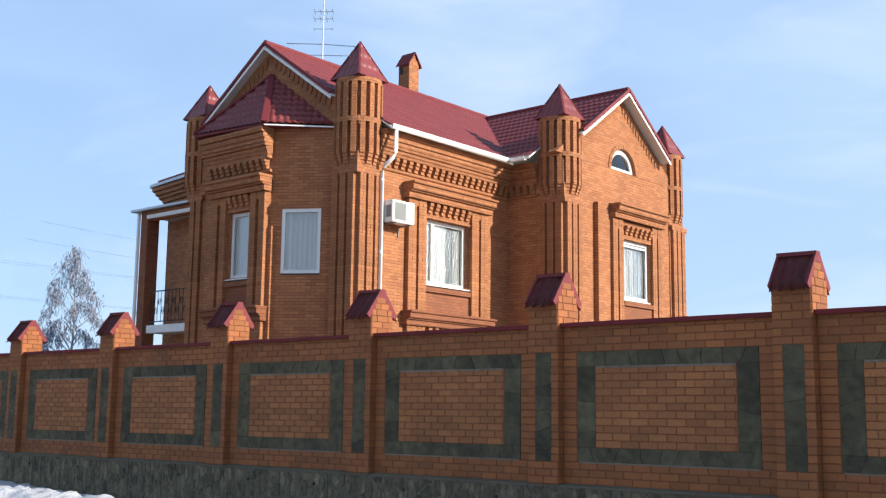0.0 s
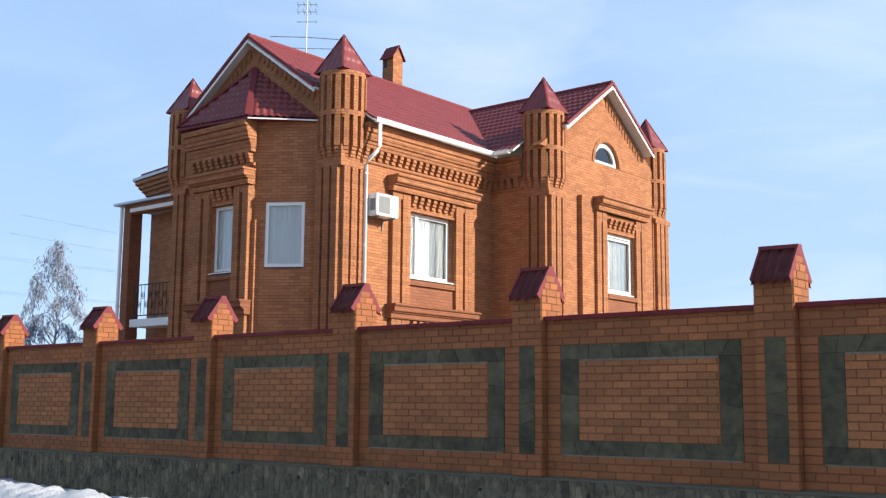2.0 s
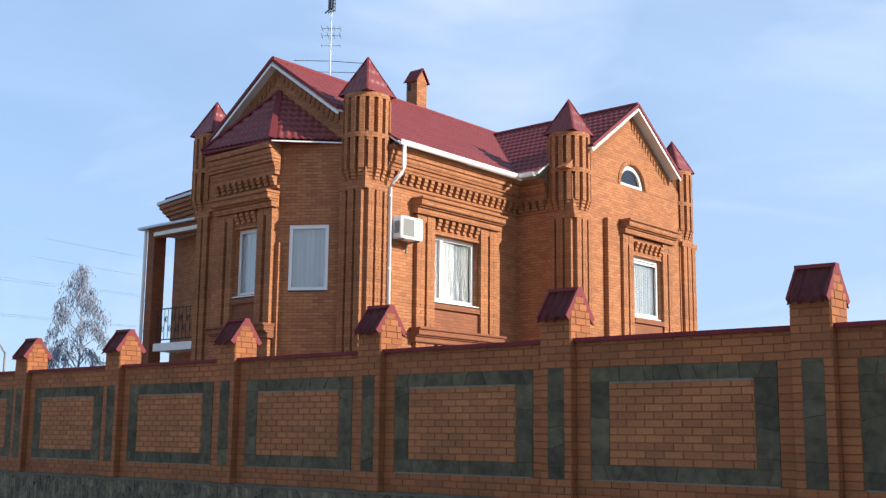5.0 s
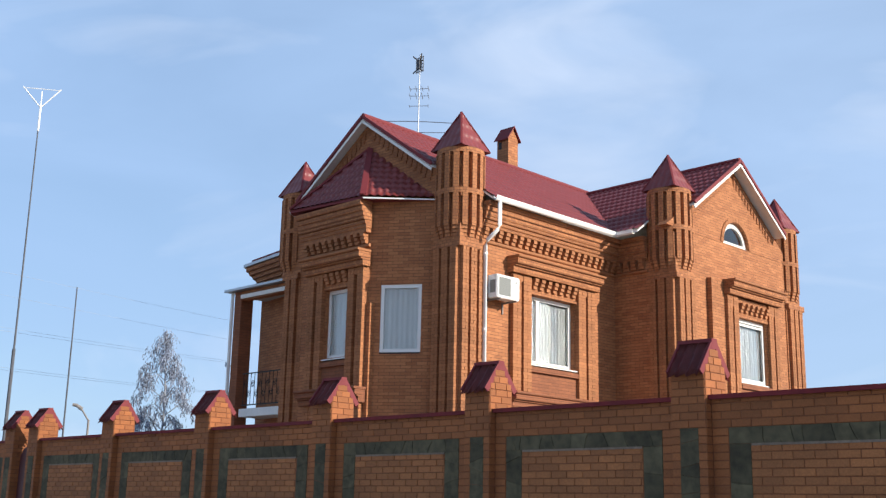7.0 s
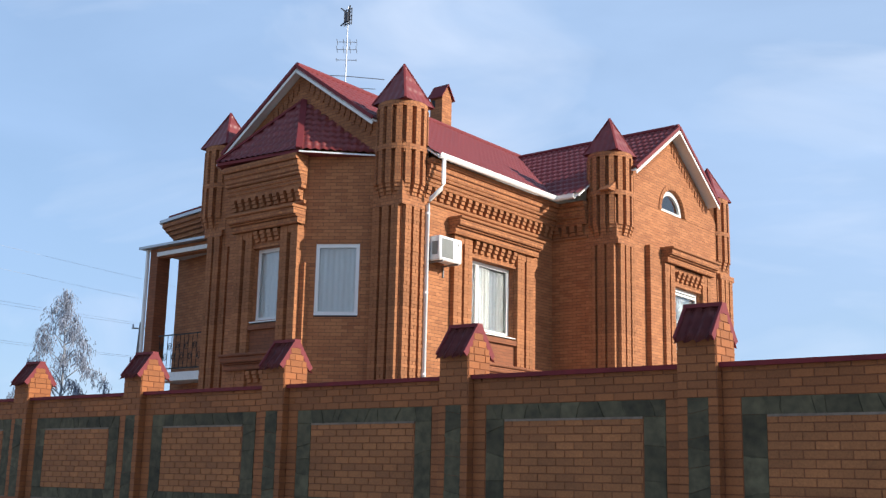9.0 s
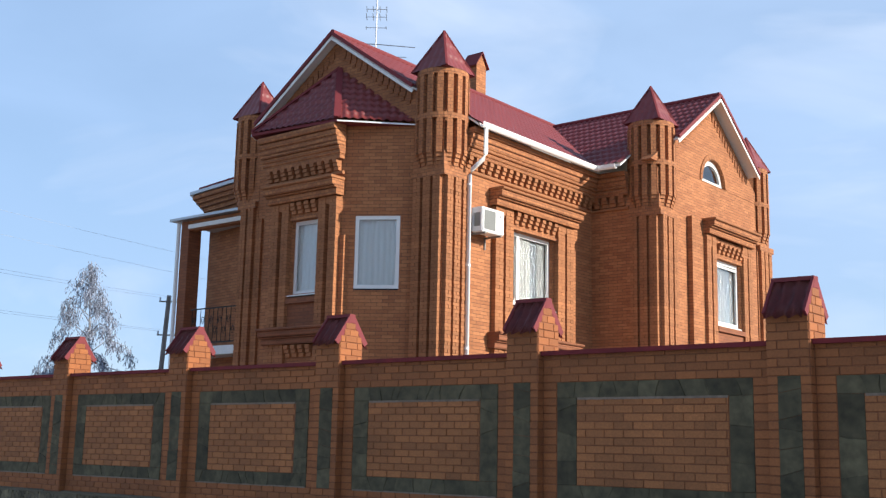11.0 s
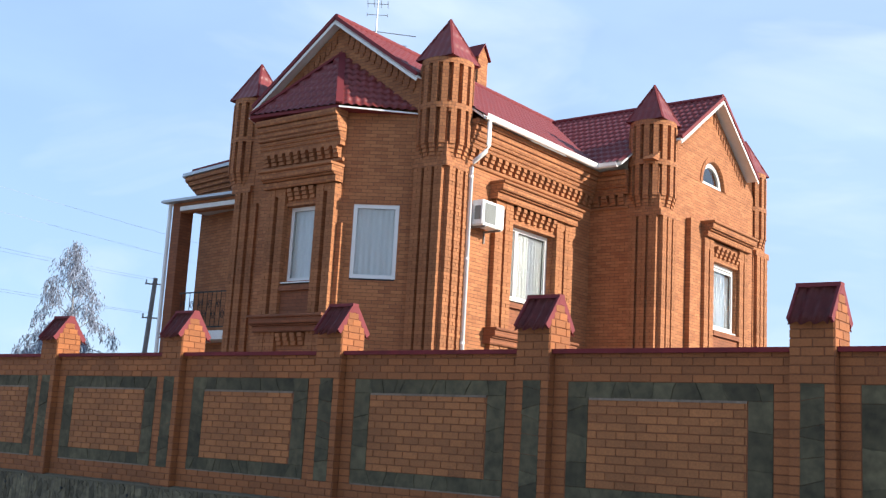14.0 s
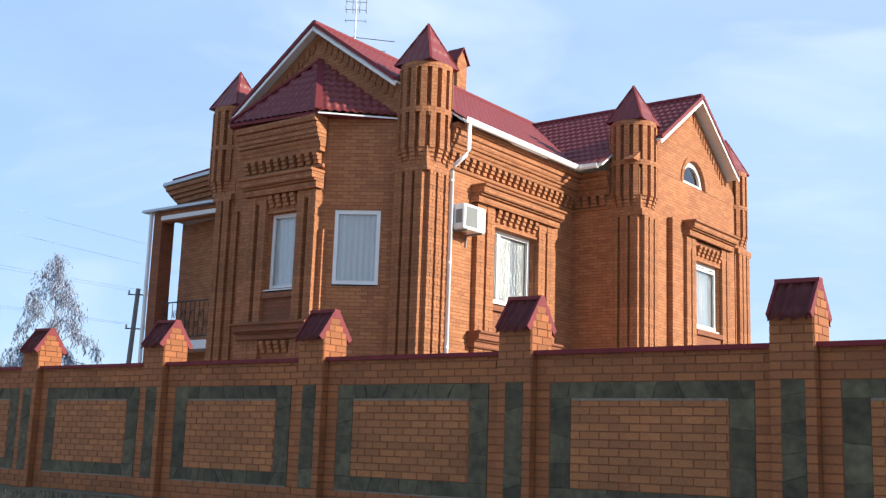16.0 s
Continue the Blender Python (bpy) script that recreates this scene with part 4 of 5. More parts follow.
for k in range(5):
    box(bm, ax - 0.17, ax + 0.17, ay - 0.01, ay + 0.01, 15.60 + k * 0.12, 15.62 + k * 0.12)
    box(bm, ax - 0.17 + k * 0.08, ax - 0.15 + k * 0.08, ay - 0.012, ay + 0.012, 15.56, 16.12)
for s in (-1, 1):
    tube(bm, [(ax, ay, 15.75), (ax + s * 0.20, ay - 0.12, 15.55)], 0.025, 5)
    tube(bm, [(ax, ay, 15.95), (ax + s * 0.20, ay - 0.12, 16.15)], 0.025, 5)
box(bm, ax - 0.06, ax + 0.06, ay - 0.08, ay + 0.02, 15.68, 15.98)
part("grid_aerial", bm, M_MAST, aer, "small grid aerial at the top")
bm = bmesh.new()
tube(bm, [(ax - 0.95, ay - 0.75, 13.9), (ax, ay, 13.87), (ax + 0.95, ay + 0.75, 13.78)], 0.013, 4)
part("long_rod", bm, M_STEEL, aer, "long thin cross rod")
bm = bmesh.new()
tube(bm, [(ax - 0.45, ay - 0.36, 13.50), (ax + 0.75, ay + 0.58, 13.46)], 0.011, 4)
part("long_rod", bm, M_STEEL, aer, "long thin cross rod")

# ---- ground, snow ----
def snow_z(x, y):
    """Height of the snow."""
    z = 0.05 * noise.noise((x * 0.25, y * 0.25, 0)) + 0.03 * noise.noise((x * 1.3, y * 1.3, 3))
    if 4.0 < y < 11.95:
        lie = 0.05 + 0.11 / (1 + math.exp(min(50, (x + 20.5) / 0.8))) + 0.36 * (1 / (1 + math.exp(min(50, (x + 24.8) / 0.7))))
        z += lie * min(1, (y - 4.0) / 5.0) * (1 if x < -12 else max(0.15, 1 - (x + 12) / 8))
        bank = math.exp(-((x + 15.0) / 5.2) ** 4 - ((y - 8.8) / 0.75) ** 2)
        z += max(0.17, 0.38 - 0.036 * (x + 15)) * bank * (1 + 0.16 * noise.noise((x * 1.7, y * 1.7, 7)) + 0.17 * noise.noise((x * 4.5, y * 4.5, 2)) + 0.10 * noise.noise((x * 9, y * 9, 4)))
        z += 0.05 * noise.noise((x * 3.1, y * 3.1, 5)) + 0.03 * noise.noise((x * 7, y * 7, 1))
        bank2 = math.exp(-((x + 25) / 4) ** 2 - ((y - 8.3) / 1.0) ** 2)
        z += 0.12 * bank2 * (1 + 0.5 * noise.noise((x * 2, y * 2, 9)))
    return z


def sheet(xs, ys, name, m, drop=0.0):
    bm = bmesh.new()
    g = [[bm.verts.new((x, y, snow_z(x, y) - drop)) for x in xs] for y in ys]
    for a, b in zip(g, g[1:]):
        for i in range(len(xs) - 1):
            bm.faces.new((a[i], a[i + 1], b[i + 1], b[i]))
    return mesh_of(name, bm, m, fix=False, smooth=True)


def spread(a, b, c, d, fine, coarse):
    out, v = [], a
    while v < b:
        out.append(v)
        v += fine if c <= v <= d else coarse * (1 + min(40, (min(abs(v - c), abs(v - d)) / 8) ** 1.4))
    return out + [b]


tagged(new("ground", sheet(spread(-900, 900, -30, 6, 0.5, 0.6), spread(-900, 1400, 4, 12, 0.4, 0.5), "ground", M_TRODDEN, 0.11)), "trodden greyish snow on street and yard", "ground", kind="structure")
tagged(new("snow_bank", sheet([-34 + 0.09 * i for i in range(400)], [6.6 + 0.09 * i for i in range(60)], "snow_bank", M_SNOW)), "clean white snow piled along the fence", "snow", kind="structure")

# ---- the fence ----
FY, C0, CH = 12.0, 0.815, 0.095
PILLARS = [5.10, 1.62, -1.86, -5.34, -8.81, -12.26, -15.71, -19.18, -22.63, -25.98, -27.18]
fence = thing("fence", "brick fence on a rubble plinth with red-capped pillars", "fence")


def brick_mesh(w, name="brick", m=None):
    """One brick: w long, its face towards -y, its rims softened."""
    bm = bmesh.new()
    h, d, e = 0.083, 0.05, 0.004
    f = [bm.verts.new(p) for p in ((e, 0, e), (w - e, 0, e), (w - e, 0, h - e), (e, 0, h - e))]
    r = [bm.verts.new(p) for p in ((0, e, 0), (w, e, 0), (w, e, h), (0, e, h))]
    k = [bm.verts.new(p) for p in ((0, d, 0), (w, d, 0), (w, d, h), (0, d, h))]
    bm.faces.new(f)
    for a, b in ((f, r), (r, k)):
        for i in range(4):
            bm.faces.new((a[i], b[i], b[(i + 1) % 4], a[(i + 1) % 4]))
    return mesh_of(name, bm, m or M_FBRICK)


BRICKS = {}
rnd = random.Random(5)


def run_bricks(a, b, row, offset=0.0, size=0.26):
    """Brick spans (start, width) from a to b, broken bond by row."""
    spans, u = [], a + ((row % 2) * size / 2 + offset)
    if u - a > 0.04:
        spans.append((a, u - a - 0.012))
    while u < b - 0.03:
        spans.append((u, min(size, b - u) - 0.012))
        u += size
    return spans


def lay_single(spans, z, y, parent, m=None):
    """Bricks as objects of their own on shared meshes."""
    for u, w in spans:
        key = (round(w, 2), m is None)
        if key not in BRICKS:
            BRICKS[key] = brick_mesh(key[0], m=m)
        ob = new("brick", BRICKS[key])
        ob.parent = parent
        ob.location = (u, y - rnd.uniform(0, 0.005), z)


class Courses:
    """Many bricks joined into one mesh."""
    def __init__(self):
        self.v, self.f = [], []

    def add(self, p, u, n, w, h=0.083, d=0.05):
        e, k, j = 0.004, len(self.v), rnd.uniform(0, 0.005)
        for a, dep, c in ((e, 0, e), (w - e, 0, e), (w - e, 0, h - e), (e, 0, h - e), (0, e, 0), (w, e, 0), (w, e, h), (0, e, h), (0, d, 0), (w, d, 0), (w, d, h), (0, d, h)):
            self.v.append((p[0] + u[0] * a - n[0] * (dep - j), p[1] + u[1] * a - n[1] * (dep - j), p[2] + c))
        self.f.append((k, k + 1, k + 2, k + 3))
        for o in (0, 4):
            for i in range(4):
                self.f.append((k + o + i, k + o + 4 + i, k + o + 4 + (i + 1) % 4, k + o + (i + 1) % 4))

    def done(self, name, parent, m=None):
        me = bpy.data.meshes.new(name)
        me.from_pydata(self.v, [], self.f)
        me.materials.append(m or M_FBRICKS)
        bm = bmesh.new()
        bm.from_mesh(me)
        bmesh.ops.recalc_face_normals(bm, faces=bm.faces)
        bm.to_mesh(me)
        bm.free()
        ob = new(name, me)
        ob.parent = parent
        return tagged(ob, kind="stuff")


def cap(x, y, pil):
    """Small gabled metal-tile hood with the ridge along the fence and brick gables."""
    z0, z1, hx, hy = 3.20, 3.575, 0.212, 0.272
    for s in (-1, 1):
        bm = bmesh.new()
        n = 18
        up = Vector((0, -s * hy, z1 - z0))
        nrm = Vector((0, s * (z1 - z0), hy)).normalized()
        rows = []
        for f, lift in ((-0.10, 0.02), (0.30, 0.012), (0.58, 0.006), (0.62, 0.020), (1.0, 0.008)):
            rows.append([bm.verts.new(Vector((x - hx + 2 * hx * i / n, y + s * hy, z0)) + up * (f - (0.17 if f < 0 else 0) * (0.5 + 0.5 * math.cos(2 * math.pi * i / 6))) + nrm * (lift + 0.016 * math.cos(2 * math.pi * i / 6))) for i in range(n + 1)])
        for a, b in zip(rows, rows[1:]):
            for i in range(n):
                bm.faces.new((a[i], a[i + 1], b[i + 1], b[i]))
        bmesh.ops.solidify(bm, geom=bm.faces[:], thickness=0.008)
        part("hood", bm, M_ROOF, pil, "red metal tile hood", smooth=True)
    for s in (-1, 1):
        for t in (-1, 1):
            bar("verge", (x + s * (hx + 0.012), y + t * (hy + 0.035), z0 - 0.025), (x + s * (hx + 0.012), y, z1 + 0.012), 0.03, 0.085, M_FLASH, "red metal verge trim", parent=pil)
    bar("ridge", (x - hx - 0.03, y, z1 + 0.014), (x + hx + 0.03, y, z1 + 0.010), 0.12, 0.045, M_FLASH, "red metal ridge trim", parent=pil)
    for s in (-1, 1):
        bm = bmesh.new()
        e = [[bm.verts.new((x + s * (hx + d), y + b, c)) for b, c in ((-0.085, z1 - 0.095), (0.085, z1 - 0.095), (0, z1 + 0.03))] for d in (-0.01, 0.029)]
        bm.faces.new(e[0]); bm.faces.new(e[1][::-1])
        for i in range(3):
            bm.faces.new((e[0][i], e[1][i], e[1][(i + 1) % 3], e[0][(i + 1) % 3]))
        part("ridge_end", bm, M_FLASH, pil)
    bm = bmesh.new()
    vs = [bm.verts.new((x + a, y + b, c)) for a in (-0.235, 0.235) for b, c in ((-0.24, 3.192), (0.24, 3.192), (0.0, 3.555))]
    bm.faces.new(vs[:3]); bm.faces.new(vs[3:][::-1])
    for i in range(3):
        bm.faces.new((vs[i], vs[3 + i], vs[3 + (i + 1) % 3], vs[(i + 1) % 3]))
    part("gable_core", bm, M_MORTAR, pil)


def stone(parent, ring, y0, y1):
    """A flat stone with a chipped rim: its outline (x, z), its face at y0, its back at y1."""
    bm = bmesh.new()
    cx, cz = sum(p[0] for p in ring) / len(ring), sum(p[1] for p in ring) / len(ring)
    f = [bm.verts.new((cx + (u - cx) * 0.975, y0 + rnd.uniform(-0.003, 0.003), cz + (v - cz) * 0.97)) for u, v in ring]
    r = [bm.verts.new((u, y0 + 0.012, v)) for u, v in ring]
    k = [bm.verts.new((u, y1, v)) for u, v in ring]
    bm.faces.new(f)
    for a, b in ((f, r), (r, k)):
        for i in range(len(ring)):
            j = (i + 1) % len(ring)
            bm.faces.new((a[i], b[i], b[j], a[j]))
    part("stone", bm, M_STONE, parent)


def pillar(x):
    y, h = FY + 0.12, 0.24
    bm = bmesh.new()
    box(bm, x - h + 0.006, x + h - 0.006, y - h + 0.006, y + h - 0.006, 0.80, 3.19)
    pil = part("pillar", bm, M_MORTAR, fence, "brick pillar with a green stone stripe and red hood")
    cs = Courses()
    for r in range(25):
        z = C0 + r * CH + 0.004
        if 3 <= r < 18:
            fr = [(x - h, 0.115), (x + h - 0.112, 0.112)]
        else:
            fr = run_bricks(x - h, x + h, r, size=0.25)
        for u, w in fr:
            cs.add((u, y - h, z), (1, 0), (0, -1), w)
            cs.add((u, y + h, z), (1, 0), (0, 1), w)
        for u, w in run_bricks(y - h + 0.012, y + h - 0.012, r + 1, size=0.238):
            cs.add((x + h, u, z), (0, 1), (1, 0), w)
            cs.add((x - h, u, z), (0, 1), (-1, 0), w)
    for r in range(4):   # gable courses under the hood
        z = 3.195 + r * CH
        half = 0.27 - (r + 0.75) * CH * 0.25 / 0.35
        if half > 0.03:
            for u, w in run_bricks(y - half, y + half, r, offset=half - 0.125 if r % 2 == 0 else 0.0, size=0.238):
                for s in (-1, 1):
                    cs.add((x + s * h, u, z), (0, 1), (s, 0), w)
    cs.done("brickwork", pil)
    z, lean = C0 + 3 * CH, 0.0
    while z < C0 + 18 * CH - 0.02:
        hh = min(rnd.uniform(0.12, 0.3), C0 + 18 * CH - z)
        j = rnd.uniform(-0.045, 0.045) if z + hh < C0 + 18 * CH - 0.02 else 0.0
        y0 = y - h + 0.004 - rnd.uniform(0, 0.012)
        stone(pil, [(x - 0.13, z - lean), (x + 0.13, z + lean), (x + 0.13, z + hh + j), (x - 0.13, z + hh - j)], y0, y0 + 0.03)
        lean = j
        z += hh
    cap(x, y, pil)
    return pil


def frame_stones(xc, pan):
    """The green flagstone frame: irregular slabs laid end to end."""
    W, w = 1.27, 0.99
    zz = [C0 + k * CH for k in (3, 5, 16, 18)]
    for n, (a, b, c, d) in enumerate(((-W, W, zz[0], zz[1]), (-W, W, zz[2], zz[3]), (-W, -w, zz[1] + 0.002, zz[2] - 0.002), (w, W, zz[1] + 0.002, zz[2] - 0.002))):
        bm = bmesh.new()
        box(bm, xc + a, xc + b, FY - 0.001, FY + 0.02, c, d)
        part("pointing", bm, M_STONE, pan)
    bm = bmesh.new()
    box(bm, xc - w + 0.01, xc + w - 0.01, FY - 0.014, FY + 0.01, zz[2] - 0.026, zz[2] + 0.002)
    part("pointing", bm, M_POINT, pan, "pale mortar line under the stones")
    bm = bmesh.new()
    box(bm, xc - W + 0.02, xc + W - 0.02, FY - 0.010, FY + 0.01, zz[0] - 0.012, zz[0] + 0.008)
    part("pointing", bm, M_POINT, pan, "pale mortar line under the stones")
    z0, z1, z2, z3 = zz
    for along, a, b, c, d in (("x", -W, W, z0, z1), ("x", -W, W, z2, z3), ("z", z1, z2, -W, -w), ("z", z1, z2, w, W)):
        joints, t = [(a, a)], a
        while t < b - 0.16:
            t = min(t + rnd.uniform(0.10, 0.44), b)
            k = rnd.uniform(-0.055, 0.055)
            joints.append((t - k, t + k))
        joints = [j for j in joints if max(j) < b - 0.06] + [(b, b)]
        for (p0, p1), (q0, q1) in zip(joints, joints[1:]):
            bend = rnd.uniform(0.3, 0.7)
            ring = [(p0, c), (q0, c), (q0 + (q1 - q0) * bend + rnd.uniform(-0.02, 0.02) * (q1 < b), c + (d - c) * bend), (q1, d), (p1, d)]
            stone(pan, [(xc + u, z) if along == "x" else (xc + z, u) for u, z in ring], FY - 0.005 - rnd.uniform(0, 0.007), FY + 0.03)


def bay(xa, xb, single):
    """One fence panel between two pillars (xa > xb)."""
    x0, x1, xc = xb + 0.25, xa - 0.25, (xa + xb) / 2
    bm = bmesh.new()
    box(bm, x0 - 0.02, x1 + 0.02, FY + 0.002, FY + 0.30, 0.80, C0 + 21 * CH + 0.06)
    pan = part("fence_panel", bm, M_MORTAR, fence, "brick panel framed in dark green flagstone")
    cs, ci = Courses(), Courses()
    for r in range(22):
        z = C0 + r * CH + 0.005
        inner = run_bricks(xc - 0.99, xc + 0.99, r) if 5 <= r < 16 else []
        if 3 <= r < 18:
            rest = [(x0 + 0.003, (xc - 1.275) - x0 - 0.006), (xc + 1.275, x1 - xc - 1.275 - 0.006)]
        else:
            rest = run_bricks(x0, x1, r)
        if single:
            lay_single(inner, z, FY - 0.004, pan)
            if single > 1:
                lay_single(rest, z, FY - 0.004, pan, M_FEDGE)
                rest = []
        else:
            for u, w in inner:
                ci.add((u, FY - 0.004, z), (1, 0), (0, -1), w)
        for u, w in rest:
            cs.add((u, FY - 0.004, z), (1, 0), (0, -1), w)
        for u, w in run_bricks(x0, x1, r):
            cs.add((u, FY + 0.304, z), (1, 0), (0, 1), w)
    cs.done("brickwork", pan)
    if ci.v:
        ci.done("panel_bricks", pan, M_FPANEL)
    frame_stones(xc, pan)
    bm = bmesh.new()   # metal coping with a drip edge
    zt = C0 + 21 * CH + 0.062
    extrude(bm, [(-0.36, zt + 0.05), (-0.36, zt - 0.01), (-0.35, zt - 0.01), (-0.35, zt + 0.034), (0.060, zt + 0.034), (0.060, zt - 0.016), (0.072, zt - 0.012), (0.066, zt + 0.042), (-0.14, zt + 0.064)], x0 - 0.004, x1 + 0.004)
    part("coping", bm, M_COPING, pan, "dark red metal coping", wall_frame((0, FY, 0), (1, 0, 0), (0, -1, 0)))


def plinth(xa, xb):
    bm = bmesh.new()
    box(bm, xb, xa, FY - 0.10, FY + 0.42, -0.3, 0.775)
    pl = part("plinth", bm, M_CEMENT, fence, "dark grey rubble stone plinth")
    bm = bmesh.new()
    extrude(bm, [(-0.44, 0.776), (0.12, 0.776), (0.12, 0.795), (0.02, 0.818), (-0.40, 0.818)], xb, xa)
    part("plinth_ledge", bm, M_CEMENT, pl, "grey cement ledge", wall_frame((0, FY, 0), (1, 0, 0), (0, -1, 0)))
    # rubble: irregular upright stones
    v, f = [], []
    x = xb
    while x < xa - 0.03:
        w = min(rnd.uniform(0.06, 0.17), xa - x)
        z = -0.2 + rnd.uniform(0, 0.15)
        while z < 0.75:
            h = min(rnd.uniform(0.14, 0.40), 0.768 - z)
            if h < 0.04:
                break
            k, yy = len(v), FY - 0.10 - rnd.uniform(0.003, 0.016)
            cnt = rnd.choice((4, 5, 5, 6))
            turn = rnd.uniform(0, 6.28)
            ring = []
            for i in range(cnt):
                t = turn + 2 * math.pi * i / cnt
                cc, ss = math.cos(t), math.sin(t)
                m = max(abs(cc), abs(ss)) ** 0.95
                ring.append((x + w / 2 + cc / m * w * rnd.uniform(0.44, 0.62), z + h / 2 + ss / m * h * rnd.uniform(0.44, 0.62)))
            mx, mz = x + w / 2, z + h / 2
            v += [(mx + (a - mx) * 0.9, yy + rnd.uniform(-0.006, 0.006), mz + (c - mz) * 0.9) for a, c in ring]
            v += [(a, FY - 0.096, c) for a, c in ring]
            f.append(tuple(range(k, k + cnt)))
            f += [(k + i, k + cnt + i, k + cnt + (i + 1) % cnt, k + (i + 1) % cnt) for i in range(cnt)]
            z += h
        x += w
    me = bpy.data.meshes.new("rubble")
    me.from_pydata(v, [], f)
    me.materials.append(M_RUBBLE)
    b2 = bmesh.new()
    b2.from_mesh(me)
    bmesh.ops.recalc_face_normals(b2, faces=b2.faces)
    b2.to_mesh(me)
    b2.free()
    ob = new("rubble", me)
    ob.parent = pl
    tagged(ob, "dark grey rubble stones", kind="stuff")
    # drain holes
    n = 2
    for i in range(n):
        bm = bmesh.new()
        u = xb + (i + 0.5) * (xa - xb) / n + rnd.uniform(-0.15, 0.15)
        tube(bm, [(u, FY - 0.122, 0.60), (u, FY - 0.05, 0.60)], 0.027, 8)
        part("drain_hole", bm, M_IRON, pl, "dark round drain hole")


for i, x in enumerate(PILLARS):
    pillar(x)
for i, (xa, xb) in enumerate(zip(PILLARS[:-2], PILLARS[1:-1])):
    bay(xa, xb, 2 if i == 4 else 1 if i == 3 else 0)
    plinth(xa + (0.3 if i == 0 else 0), xb)
plinth(-26.9, -27.5)
bay(PILLARS[-1], PILLARS[-1] - 3.45, 0)
plinth(PILLARS[-1], PILLARS[-1] - 3.45)
pillar(PILLARS[-1] - 3.45)
# the arched wicket gate between the last two pillars
gate = thing("wicket_gate", "dark maroon metal wicket gate with an arched top", "gate")
bm = bmesh.new()
g0, g1 = -26.89, -26.21
prof = [(g0, 0.35), (g1, 0.35), (g1, 2.45)] + [((g0 + g1) / 2 + 0.34 * math.cos(math.pi * k / 12), 2.45 + 0.30 * math.sin(math.pi * k / 12)) for k in range(1, 12)] + [(g0, 2.45)]
a, b = [bm.verts.new((x, FY + 0.05, z)) for x, z in prof], [bm.verts.new((x, FY + 0.10, z)) for x, z in prof]
bm.faces.new(a); bm.faces.new(b[::-1])
for i in range(len(prof)):
    j = (i + 1) % len(prof)
    bm.faces.new((a[i], b[i], b[j], a[j]))
part("leaf", bm, M_GATE, gate)
for z0, z1 in ((0.55, 1.2), (1.35, 2.35)):
    bm = bmesh.new()
    box(bm, g0 + 0.1, g1 - 0.1, FY + 0.03, FY + 0.06, z0, z1)
    part("raised_panel", bm, M_GATE, gate)
bm = bmesh.new()
tube(bm, [(g0 + 0.06, FY + 0.0, 1.22), (g0 + 0.06, FY + 0.0, 1.36)], 0.012, 6)
box(bm, g0 + 0.05, g0 + 0.07, FY - 0.005, FY + 0.06, 1.26, 1.28)
part("handle", bm, M_IRON, gate)

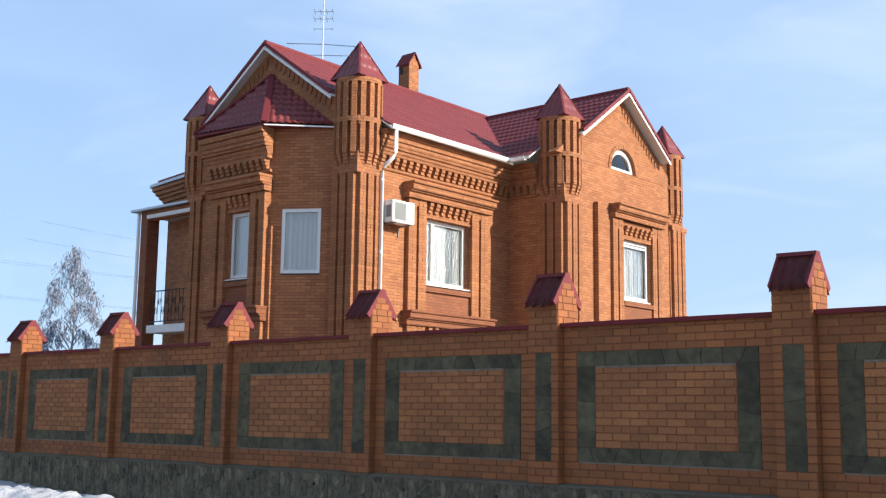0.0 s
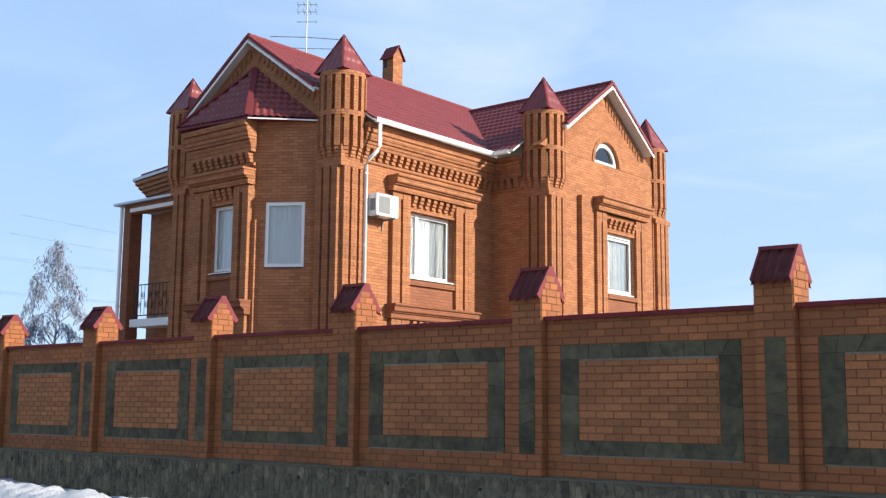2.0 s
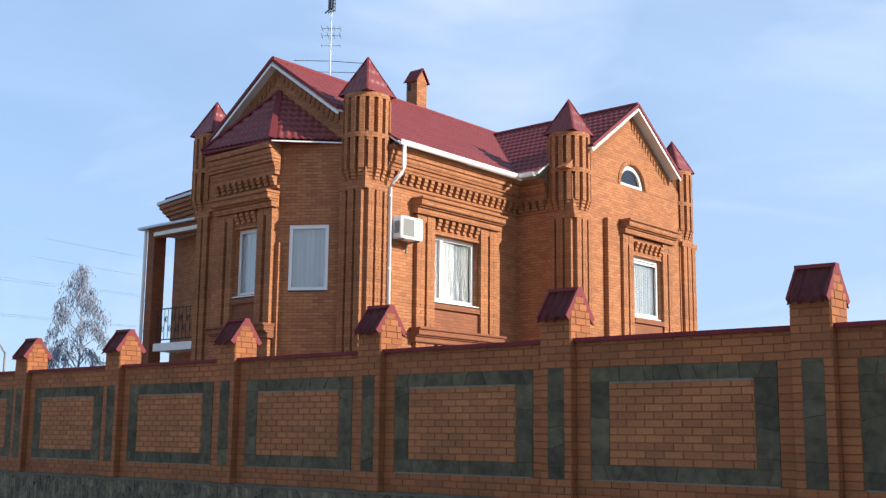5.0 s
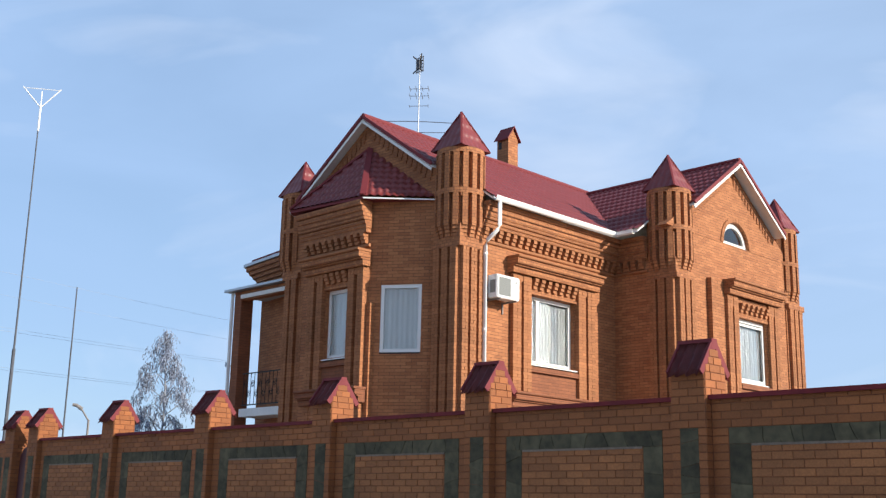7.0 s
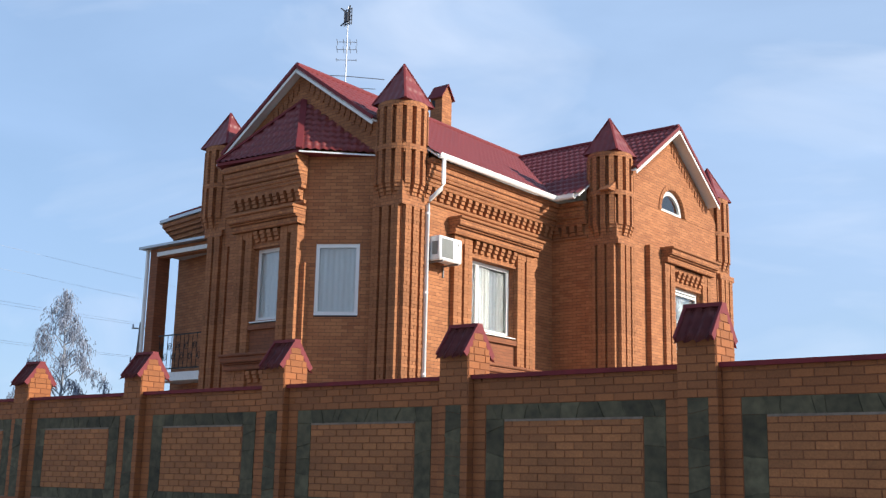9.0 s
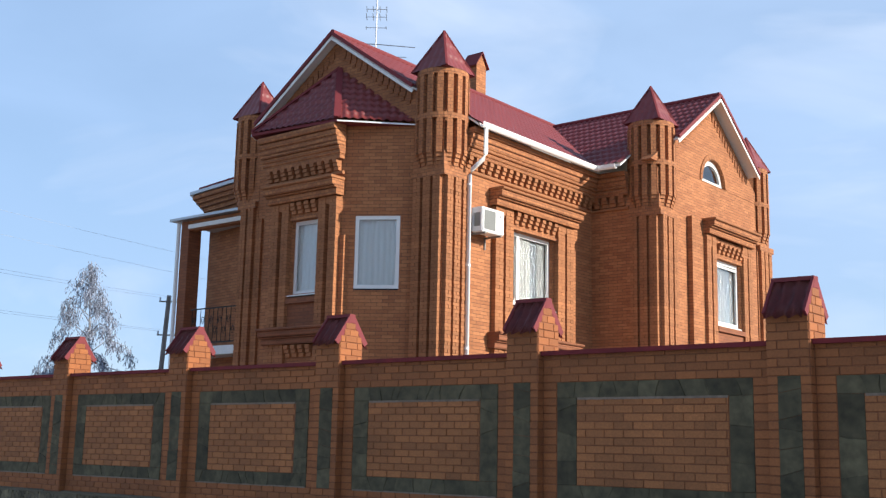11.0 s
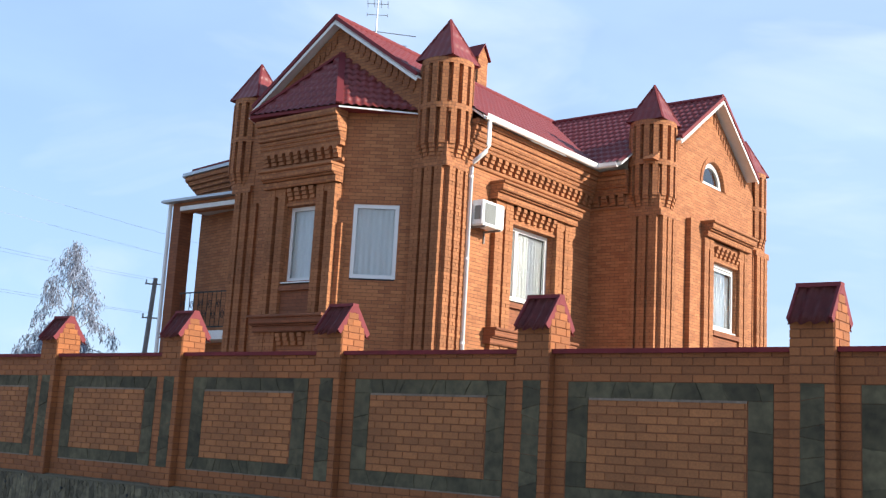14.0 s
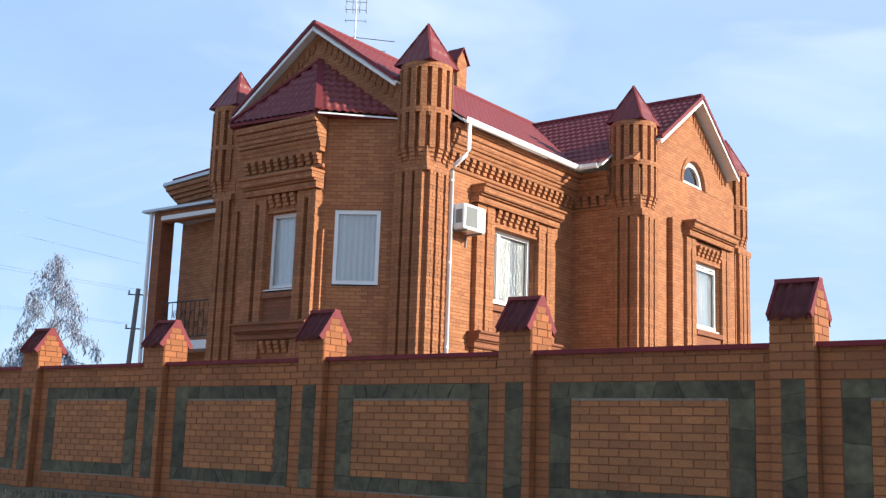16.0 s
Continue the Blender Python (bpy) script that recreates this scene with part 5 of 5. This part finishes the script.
# ---- birch with hoarfrost ----
def birch(name, x, y, h, seed, spread_r, label, droop=0.5, twigs=95):
    r = random.Random(seed)
    tree = thing(name, label, "tree")
    bm = bmesh.new()
    trunk = [(x + 0.05 * math.sin(k * 0.9 + seed), y + 0.05 * math.cos(k * 1.1), -0.1 + h * k / 9) for k in range(10)]
    tube(bm, trunk, 0.085, 8, 0.1)
    limbs = []
    for k in range(46):
        f = 0.16 + 0.82 * (k + r.uniform(0, 1)) / 46
        base = Vector(trunk[0]).lerp(Vector(trunk[-1]), f)
        i = min(8, int(f * 9))
        base = Vector(trunk[i]).lerp(Vector(trunk[i + 1]), f * 9 - i)
        ang = k * 2.399 + r.uniform(-0.5, 0.5)
        ln = spread_r * (1.0 - f) ** 0.95 * r.uniform(0.6, 1.0) + 0.12
        out = Vector((math.cos(ang), math.sin(ang), 0))
        pts = [base, base + out * ln * 0.4 + Vector((0, 0, ln * 0.34)), base + out * ln * 0.8 + Vector((0, 0, ln * 0.22)), base + out * ln + Vector((0, 0, -ln * 0.12))]
        tube(bm, pts, 0.028 * (1.1 - f) + 0.008, 5, 0.25)
        limbs.append(pts)
    part("trunk", bm, M_BARK, tree, "pale slender birch trunk with limbs", fix=True, smooth=True)
    v, f = [], []
    for pts in limbs + [[Vector(p) for p in trunk[6:]]]:
        for j in range(int(twigs * min(1.3, 0.15 + (Vector(pts[-1]) - Vector(pts[0])).length / spread_r * 1.5)) if len(pts) == 4 and pts[0] is not trunk[6] else 14):
            t = r.uniform(0.42, 1.0) * (len(pts) - 1)
            i = min(len(pts) - 2, int(t))
            p = Vector(pts[i]).lerp(Vector(pts[i + 1]), t - i)
            p += Vector((r.gauss(0, 0.10), r.gauss(0, 0.10), r.gauss(0, 0.06)))
            ln = r.uniform(0.2, 0.75) * droop * 1.5
            d = Vector((r.uniform(-0.5, 0.5), r.uniform(-0.5, 0.5), -1)).normalized()
            # a hanging twig: a thin strand with small frosted clumps along it
            n = max(3, int(ln / 0.07))
            w = r.uniform(0.008, 0.0165)
            for m in range(n):
                c = p + d * ln * m / n + Vector((r.gauss(0, 0.03), r.gauss(0, 0.03), 0))
                s = w * r.uniform(1.1, 2.8)
                k = len(v)
                q = Vector((r.uniform(-1, 1), r.uniform(-1, 1), r.uniform(-0.3, 0.3))).normalized() * s
                e = d * (ln / n) * r.uniform(1.1, 2.1)
                o = q.cross(e).normalized() * s * 0.6
                v += [tuple(c - q), tuple(c + e * 0.5 + o), tuple(c + q), tuple(c + e), tuple(c + e * 0.5 - o)]
                f += [(k, k + 1, k + 3), (k + 1, k + 2, k + 3), (k + 2, k + 4, k + 3), (k + 4, k, k + 3), (k, k + 4, k + 2, k + 1)]
    me = bpy.data.meshes.new("crown")
    me.from_pydata(v, [], f)
    me.materials.append(M_TWIG)
    ob = new("crown", me)
    ob.parent = tree
    tagged(ob, "drooping frost-covered twigs with gaps")
    return tree


birch("birch_tree", -39.15, 23.1, 8.25, 3, 3.9, "slender birch with drooping hoarfrosted twigs", twigs=74)
birch("birch_tree", -62.0, 19.5, 6.4, 8, 2.6, "small distant birch white with hoarfrost", twigs=90)

# ---- poles and wires ----
pole = thing("utility_pole", "leaning grey timber utility pole with insulators", "utility pole")
px, py = -34.1, 22.75
bm = bmesh.new()
tube(bm, [(px - 0.3, py - 0.14, -0.1), (px, py, 6.5)], 0.09, 10, 0.8)
part("post", bm, M_POLE, pole)
for z in (6.3, 5.2):
    bm = bmesh.new()
    tube(bm, [(px - 0.24, py - 0.20, z), (px + 0.24, py + 0.20, z)], 0.025, 6)
    arm = part("crossarm", bm, M_POLE, pole)
    for s in (-1, 1):
        bm = bmesh.new()
        tube(bm, [(px + s * 0.22, py + s * 0.18, z), (px + s * 0.22, py + s * 0.18, z + 0.14)], 0.035, 6, 0.7)
        part("insulator", bm, M_WIRE, arm)
for k, (s, z) in enumerate(((-1, 6.43), (1, 6.43), (-1, 5.33), (1, 5.33))):
    p0, p1 = Vector((px + s * 0.22, py + s * 0.18, z)), Vector((-27 + s * 0.3, -8.0 + s * 0.2, z + 0.4))
    bm = bmesh.new()
    pts = []
    for i in range(17):
        t = i / 16
        q = p0.lerp(p1, t)
        pts.append(q - Vector((0, 0, 1.6 * t * (1 - t))))
    tube(bm, pts, 0.0028, 4)
    ob = part("power_line", bm, M_WIRE)
    tagged(ob, "thin grey sagging power line", "wire", "power lines")
for z in (6.75, 6.20):   # service lines to the house
    p0, p1 = Vector((-28.745, 21.2, z)), Vector((-24.0, -8.5, z + 0.9))
    bm = bmesh.new()
    tube(bm, [p0.lerp(p1, i / 16) - Vector((0, 0, 1.0 * i / 16 * (1 - i / 16))) for i in range(17)], 0.0024, 4)
    tagged(part("power_line", bm, M_WIRE), "thin grey service line to the house", "wire", "power lines")
mast = thing("radio_mast", "tall thin stayed mast with a white V-shaped aerial", "mast")
mx, my = -56.1, 24.6
bm = bmesh.new()
tube(bm, [(mx, my, -0.1), (mx, my, 9.0)], 0.10, 8, 0.9)
tube(bm, [(mx, my, 9.0), (mx, my, 22.0)], 0.055, 6, 0.6)
part("tube", bm, M_MAST, mast, "dark mast tube")
bm = bmesh.new()
tube(bm, [(mx, my, 20.6), (mx, my, 22.0)], 0.055, 6)
for s in (-1, 1):
    tube(bm, [(mx, my, 21.9), (mx + s * 0.55, my + s * 0.8, 23.0)], 0.035, 6)
tube(bm, [(mx, my, 21.9), (mx, my, 22.8)], 0.03, 6)
tube(bm, [(mx - 0.5, my - 0.75, 22.95), (mx + 0.5, my + 0.75, 22.95)], 0.02, 5)
part("v_aerial", bm, M_WHITE, mast, "white V-shaped aerial")
m2 = thing("flag_mast", "thin grey pole behind the fence", "pole")
bm = bmesh.new()
tube(bm, [(-46.0, 22.6, -0.1), (-46.0, 22.6, 10.6)], 0.05, 6, 0.6)
part("tube", bm, M_MAST, m2)
lamp = thing("street_lamp", "small street lamp with a bent arm", "street lamp")
bm = bmesh.new()
lx, ly = -50.0, 25.8
tube(bm, [(lx, ly, -0.1), (lx, ly, 5.3)], 0.07, 6, 0.8)
tube(bm, [(lx, ly, 5.25), (lx - 0.2, ly - 0.3, 5.8)], 0.045, 6)
part("post", bm, M_POLE, lamp)
bm = bmesh.new()
tube(bm, [(lx - 0.18, ly - 0.28, 5.78), (lx - 0.32, ly - 0.5, 5.95), (lx - 0.42, ly - 0.64, 5.98)], 0.09, 8, 0.8)
part("lamp_head", bm, M_POLE, lamp)
